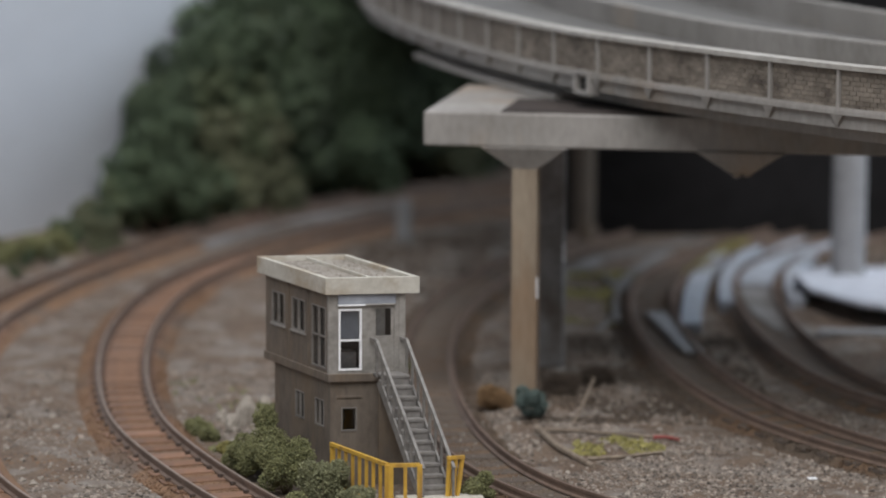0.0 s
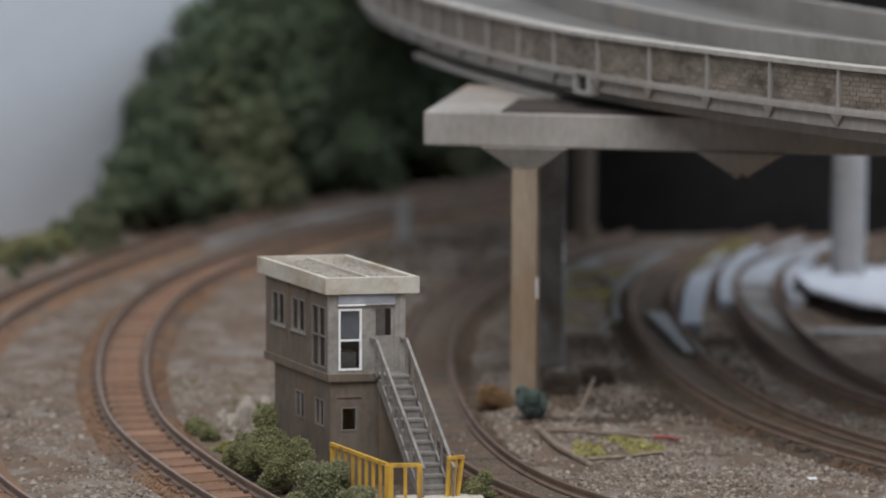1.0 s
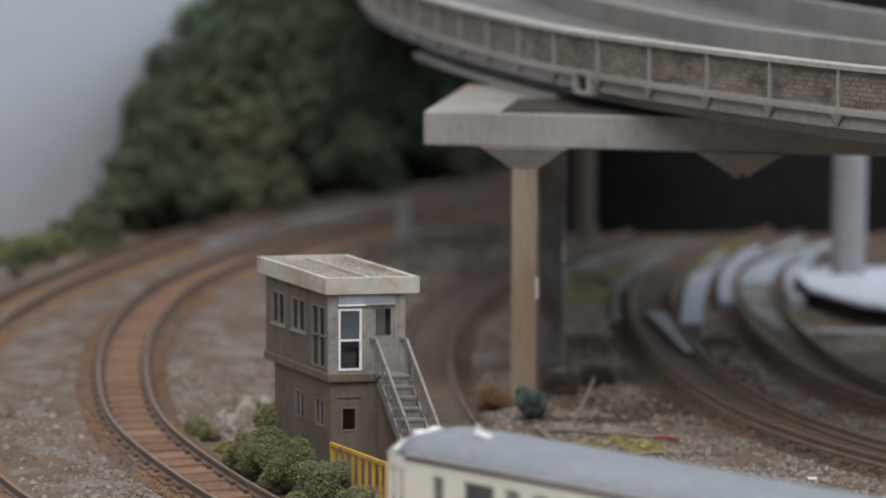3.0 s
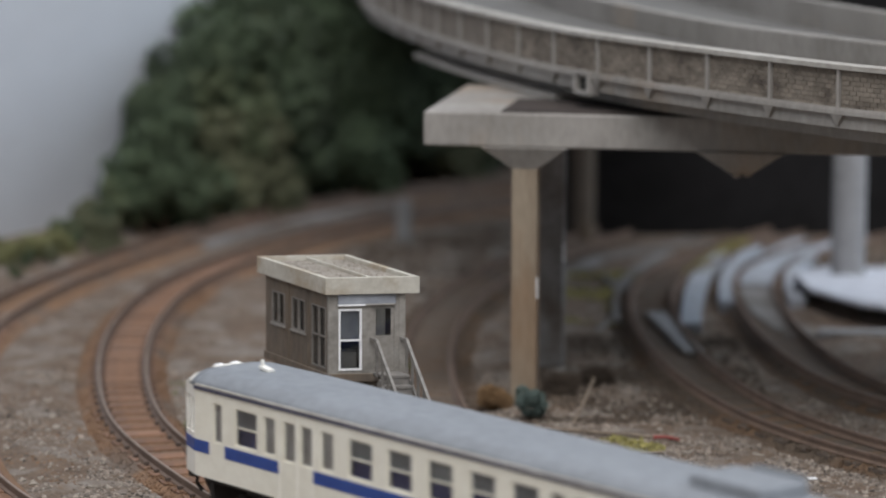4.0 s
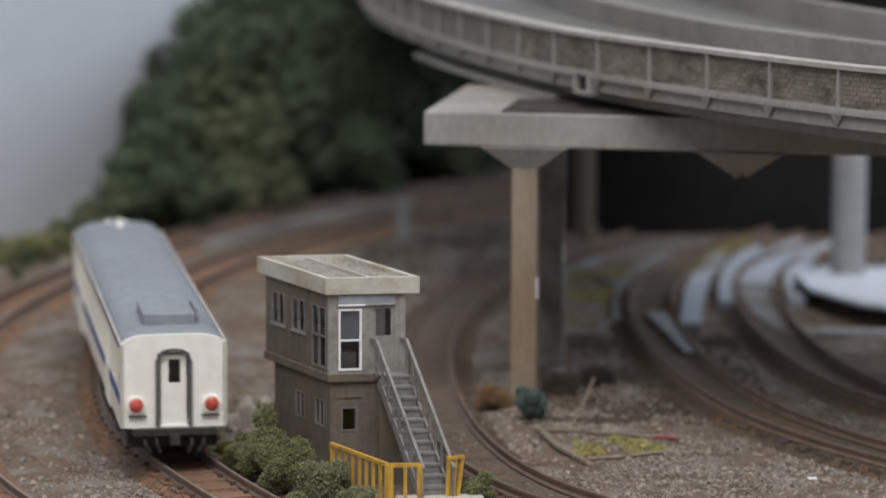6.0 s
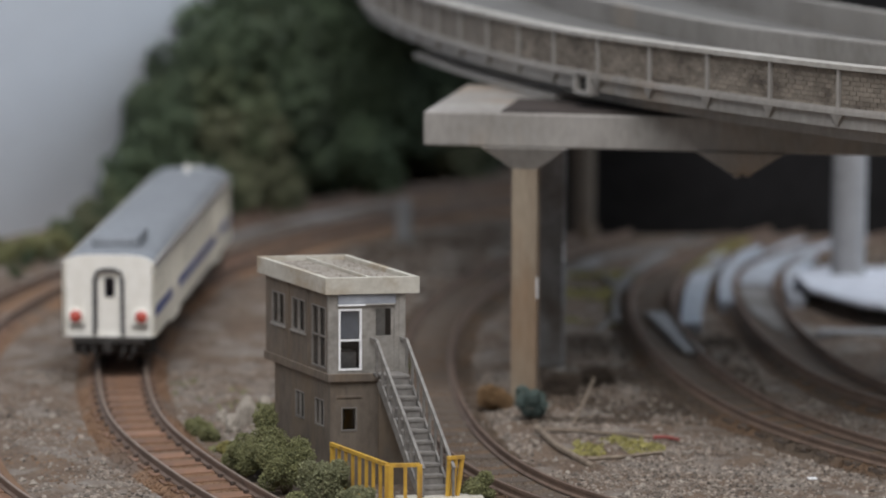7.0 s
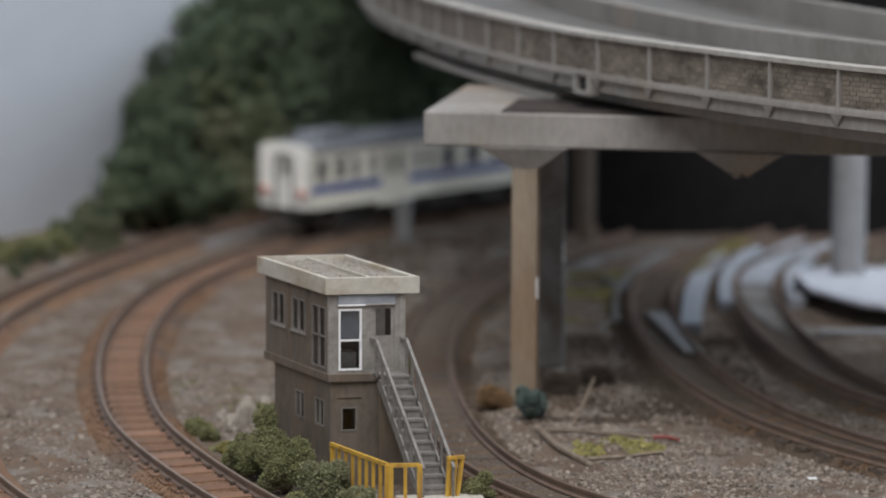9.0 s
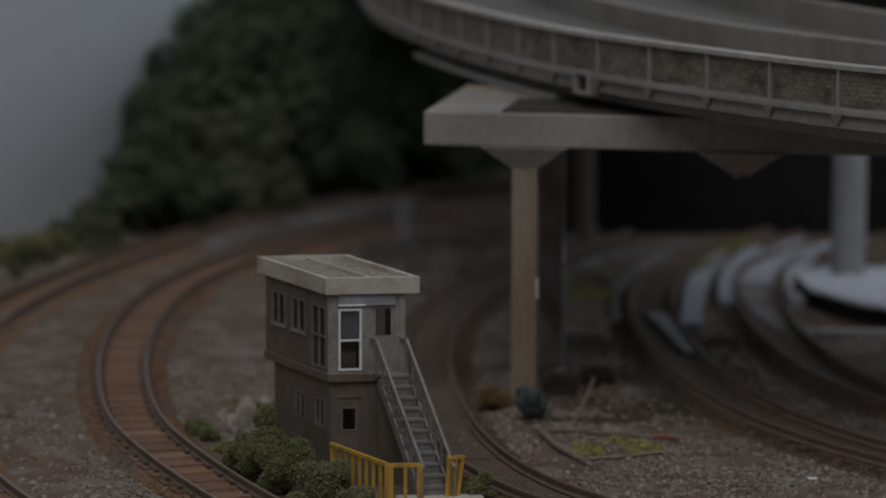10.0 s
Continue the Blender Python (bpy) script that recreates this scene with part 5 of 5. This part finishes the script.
def build_litter():
    rock(-37.0, 648, 2.2, 1.8, 4.2, 1)
    rock(-39.5, 642, 2.0, 1.6, 3.0, 2)
    rock(-37.0, 622, 3.6, 1.7, 1.5, 3)
    rock(-34.0, 655, 1.6, 1.3, 3.4, 4)
    rock(-42.0, 650, 1.4, 1.2, 1.8, 6)
    rock(-99.5, 729, 2.2, 2.2, 2.4, 5, "dark rock beside the outer track")
    stick("branch", [(18.5, 640, 0.8), (21.5, 628, 0.7), (25.0, 617, 0.5), (28, 611, 0.4)], 0.75, M_TWIG, "thick dry branch on the ground")
    stick("twig", [(25.5, 645, 0.4), (28.0, 655, 3.0), (30.5, 668, 5.0)], 0.3, M_TWIG, "thin pale twig standing up")
    stick("twig", [(20, 640, 0.5), (26, 639, 0.75), (31, 637, 0.6), (36, 635.2, 0.75), (40.4, 634.2, 0.6)], 0.38, M_TWIG, "brown stick lying on the ground")
    stick("painted_stick", [(40.2, 634.2, 0.6), (42.5, 633.6, 0.75), (45, 632.5, 0.7)], 0.36, M_REDSTICK, "stick with red-painted end")
    stick("twig", [(27, 616, 0.4), (34, 618, 0.5), (41, 622, 0.5)], 0.36, M_TWIG, "grey-brown stick lying on the ground")
    rng = np.random.RandomState(99)
    p = scatter(rng, 1000, 23, 43, 618, 636, lambda x, y: (((x - 33) / 9) ** 2 + ((y - 627) / 8) ** 2 < 1) & (value_noise(x, y, 4, 2) > -0.35))
    stuff("moss", p, rng.uniform(0.25, 0.75, len(p)), rng, M_LEAF[7], "yellow-green moss between the sticks", "moss", 1.3)
    p = scatter(rng, 3200, 28, 62, 690, 832, lambda x, y: (np.abs(x - 37 - (y - 780) * 0.05) < 9) & (value_noise(x, y, 9, 6) > 0.1) & (y > 760))
    stuff("moss", p, rng.uniform(0.4, 1.0, len(p)), rng, M_LEAF[7], "yellow-green moss beside the yard track", "moss", 1.2)
    p = scatter(rng, 900, 60, 80, 825, 880, lambda x, y: np.abs(x - 67 - (y - 845) * 0.28) < 2.6)
    p[:, 2] = np.maximum(p[:, 2], -1.3)
    stuff("moss", p, rng.uniform(0.4, 1.0, len(p)), rng, M_LEAF[7], "ochre moss between the far yard tracks", "moss", 1.2)
    stick("wire", [(40.0, 824, 0.5), (42.2, 806, 0.6), (42.0, 786, 0.6), (39.6, 768, 0.6), (34.8, 752, 0.5)], 0.55, M_PALE, "curved pale wire lying on the ground")
    p = scatter(rng, 500, -60, -30, 615, 690, lambda x, y: off_tracks(x, y, 10) & (value_noise(x, y, 8, 12) > 0.25))
    stuff("weeds", p, rng.uniform(0.25, 0.7, len(p)), rng, M_LEAF[2], "sparse olive weeds between track and tower", "weeds", 1.5)
    p = scatter(rng, 160, -2, 26, 575, 650, lambda x, y: near_distance(x, y, SECOND) < 9)
    p[:, 2] = np.where(near_distance(p[:, 0], p[:, 1], SECOND) < 5, -1.9, p[:, 2] + 0.9)
    stuff("pale_crumbs", p, rng.uniform(0.15, 0.42, len(p)), rng, M_ROCK, "pale crumbs on and beside the brown track", "crumbs")
    scrap = part("paper_scrap", box(bmesh.new(), -0.9, 0.9, -0.5, 0.5, -0.1, 0.25, 0.08), M_WHITE)
    scrap.matrix_basis = at(66.5, 600, on_ground(66.5, 600) + 0.15, 30, 8, 5)
    tagged(scrap, "small white scrap on the gravel", "scrap")


def build_plaster():
    strip("plaster_roadbed", [(55.6, 752), (57.2, 772), (60.0, 800), (64.5, 832), (73, 862)], 2.3, -3.6, -0.8, M_PLASTER, "bare pale plaster roadbed beside the yard track", "roadbed")
    strip("plaster_roadbed", [(66.2, 782), (67.6, 805), (72.0, 838), (82, 872)], 1.7, -3.4, -0.6, M_PLASTER, "narrow bare plaster edge before the yard track", "roadbed")
    strip("plaster_roadbed", [(82.6, 785), (83.2, 806), (88.0, 838), (99, 872), (112, 890)], 1.9, -3.4, -0.5, M_PLASTER, "bare pale plaster roadbed behind the yard tracks", "roadbed")
    strip("plaster_dust", [(75.4, 812), (78.3, 832), (86.0, 862), (97, 887)], 3.9, -2.5, -1.3, M_PLASTER, "pale plaster dust between the yard rails", "roadbed")
    strip("dust_strip", [(79.5, 742), (75.2, 765), (73.6, 790), (75.2, 811)], 3.6, -2.6, -1.6, M_DUST, "grey dust between the yard rails", "roadbed")
    strip("pale_path", [(-63, 874), (-49, 901), (-33, 929), (-13, 957)], 3.6, -4.0, -1.7, M_DUST, "pale gravel path beside the outer track", "path")
    strip("pale_path", [(20, 800), (31, 836), (48, 868), (72, 893)], 3.4, -4.2, -2.4, M_DUST, "pale unfinished strip under the viaduct", "path")
    strip("pale_path", [(40.5, 762), (42, 800), (47.5, 838), (60, 872)], 1.6, -4.2, -2.0, M_DUST, "pale dusty edge of the yard track", "path")
    b = part("foam_board", box(bmesh.new(), -25, 25, -2.1, 2.1, 0, 0.9, 0.2), M_PALE)
    b.matrix_basis = at(51.4, 742.5, -1.6, -84)
    tagged(b, "narrow pale foam board lying between the yard rails", "board")
    # crumpled sheet round the column's foot, its front edge lifted and curled
    front = spline([(83.4, 798), (85.5, 778), (91, 763), (101, 752), (118, 743), (152, 736)], 1.5)
    back = spline([(88.0, 838), (96, 841), (106, 844), (122, 847), (142, 849), (172, 850)], 1.5)
    n, rows = 44, 16
    pick = lambda c, q: np.array([np.interp(q * (len(c) - 1), np.arange(len(c)), c[:, k]) for k in (0, 1)])
    top, low = [], []
    bm = bmesh.new()
    for i in range(n):
        a, b2 = pick(front, i / (n - 1)), pick(back, i / (n - 1))
        up, down = [], []
        for j in range(rows):
            q = j / (rows - 1)
            x, y = a + (b2 - a) * q
            z = -1.2 + 3.6 * (1 - q) ** 1.6 + 1.3 * noise.noise(Vector((x * 0.06, y * 0.07, 0.4))) + 0.5 * noise.noise(Vector((x * 0.2, y * 0.2, 3.1)))
            up.append(bm.verts.new((x, y, z)))
            down.append(bm.verts.new((x, y, z - 1.1 - 1.6 * q)))
        top.append(up)
        low.append(down)
    for i in range(n - 1):
        for j in range(rows - 1):
            bm.faces.new([top[i][j], top[i + 1][j], top[i + 1][j + 1], top[i][j + 1]])
            bm.faces.new([low[i][j], low[i][j + 1], low[i + 1][j + 1], low[i + 1][j]])
        bm.faces.new([top[i][0], low[i][0], low[i + 1][0], top[i + 1][0]])
        bm.faces.new([top[i][-1], top[i + 1][-1], low[i + 1][-1], low[i][-1]])
    for j in range(rows - 1):
        bm.faces.new([top[0][j], top[0][j + 1], low[0][j + 1], low[0][j]])
        bm.faces.new([top[-1][j], low[-1][j], low[-1][j + 1], top[-1][j + 1]])
    ob = part("plaster_sheet", bm, M_SHEET, smooth=True)
    tagged(ob, "crumpled white plaster sheet round the column's foot", "sheet")
    s = part("foam_board", box(bmesh.new(), 0, 64, 0, 5, -4, -1.1, 0.3), M_PALE)
    s.matrix_basis = at(83.2, 744, 0, -3)
    tagged(s, "long pale foam board beside the yard track", "board")


build_room()
build_ground()
build_track("main_track", MAIN, "curved single track on rusty brown ballast", M_BALLAST, 2, (540, 860))
build_track("outer_track", OUTER, "curved track on rusty ballast below the trees", M_BALLAST, 1, (540, 760))
build_track("second_track", SECOND, "curved brown weathered track beside the column", M_BALLAST_GREY, 1, (540, 900), M_SLEEPER_GREY, 8.6, 0.24, M_RAIL)
build_track("yard_track", YARD_A, "dark brown rusty yard track", M_BALLAST_GREY, 1, (560, 900), M_SLEEPER_GREY, 9.0, 0.24, M_RAIL)
build_track("yard_track", YARD_B, "dark brown rusty yard track", M_BALLAST_GREY, 1, (560, 900), M_SLEEPER_GREY, 9.0, 0.24, M_RAIL)
build_viaduct()
build_backdrop()
build_tower()
build_fence()
RAILCAR, BOGIES = build_railcar()
build_plaster()
build_trees()
build_bushes()
build_litter()
build_stones()

# ---- what moves ----
ARC = np.concatenate([[0], np.cumsum(np.linalg.norm(np.diff(MAIN, axis=0), axis=1))])


def on_main(s):
    return np.array([np.interp(s, ARC, MAIN[:, 0]), np.interp(s, ARC, MAIN[:, 1])])


# seconds, and how far the railcar's rear end has come along the main track
PROGRESS = [(0.0, 82.0), (1.5, 158.0), (2.5, 215.2), (4.0, 308.0), (4.5, 344.0), (5.0, 386.0), (5.5, 432.5), (7.0, 573.0), (7.5, 617.5), (8.5, 716.0), (9.0, 768.0), (9.5, 822.0), (10.0, 877.0)]


def progress(t):
    p = np.array(PROGRESS)
    h = np.diff(p[:, 0])
    slope = np.gradient(p[:, 1], p[:, 0])
    i = min(max(int(np.searchsorted(p[:, 0], t, "right")) - 1, 0), len(p) - 2)
    u = (t - p[i, 0]) / h[i]
    a, b, c, d = p[i, 1], p[i + 1, 1], slope[i] * h[i], slope[i + 1] * h[i]
    return a * (2 * u ** 3 - 3 * u ** 2 + 1) + c * (u ** 3 - 2 * u ** 2 + u) + b * (3 * u ** 2 - 2 * u ** 3) + d * (u ** 3 - u ** 2)


def motions():
    car_rows, bogie_rows = [], ([], [])
    for k in range(51):
        t = k * 0.2
        mid = progress(t) + CAR_L / 2
        back, front = on_main(mid - PIVOT), on_main(mid + PIVOT)
        c = (back + front) / 2
        turn = math.atan2(front[1] - back[1], front[0] - back[0])
        car_rows.append((t, at(c[0], c[1], 0, math.degrees(turn))))
        for rows, s in zip(bogie_rows, (-1, 1)):
            a, b = on_main(mid + s * PIVOT - 7), on_main(mid + s * PIVOT + 7)
            yaw = math.atan2(b[1] - a[1], b[0] - a[0]) - turn
            rows.append((t, at(s * PIVOT, 0, 0, math.degrees(math.atan2(math.sin(yaw), math.cos(yaw))))))
    walk(RAILCAR, car_rows)
    for bogie, rows in zip(BOGIES, bogie_rows):
        walk(bogie, rows)


motions()
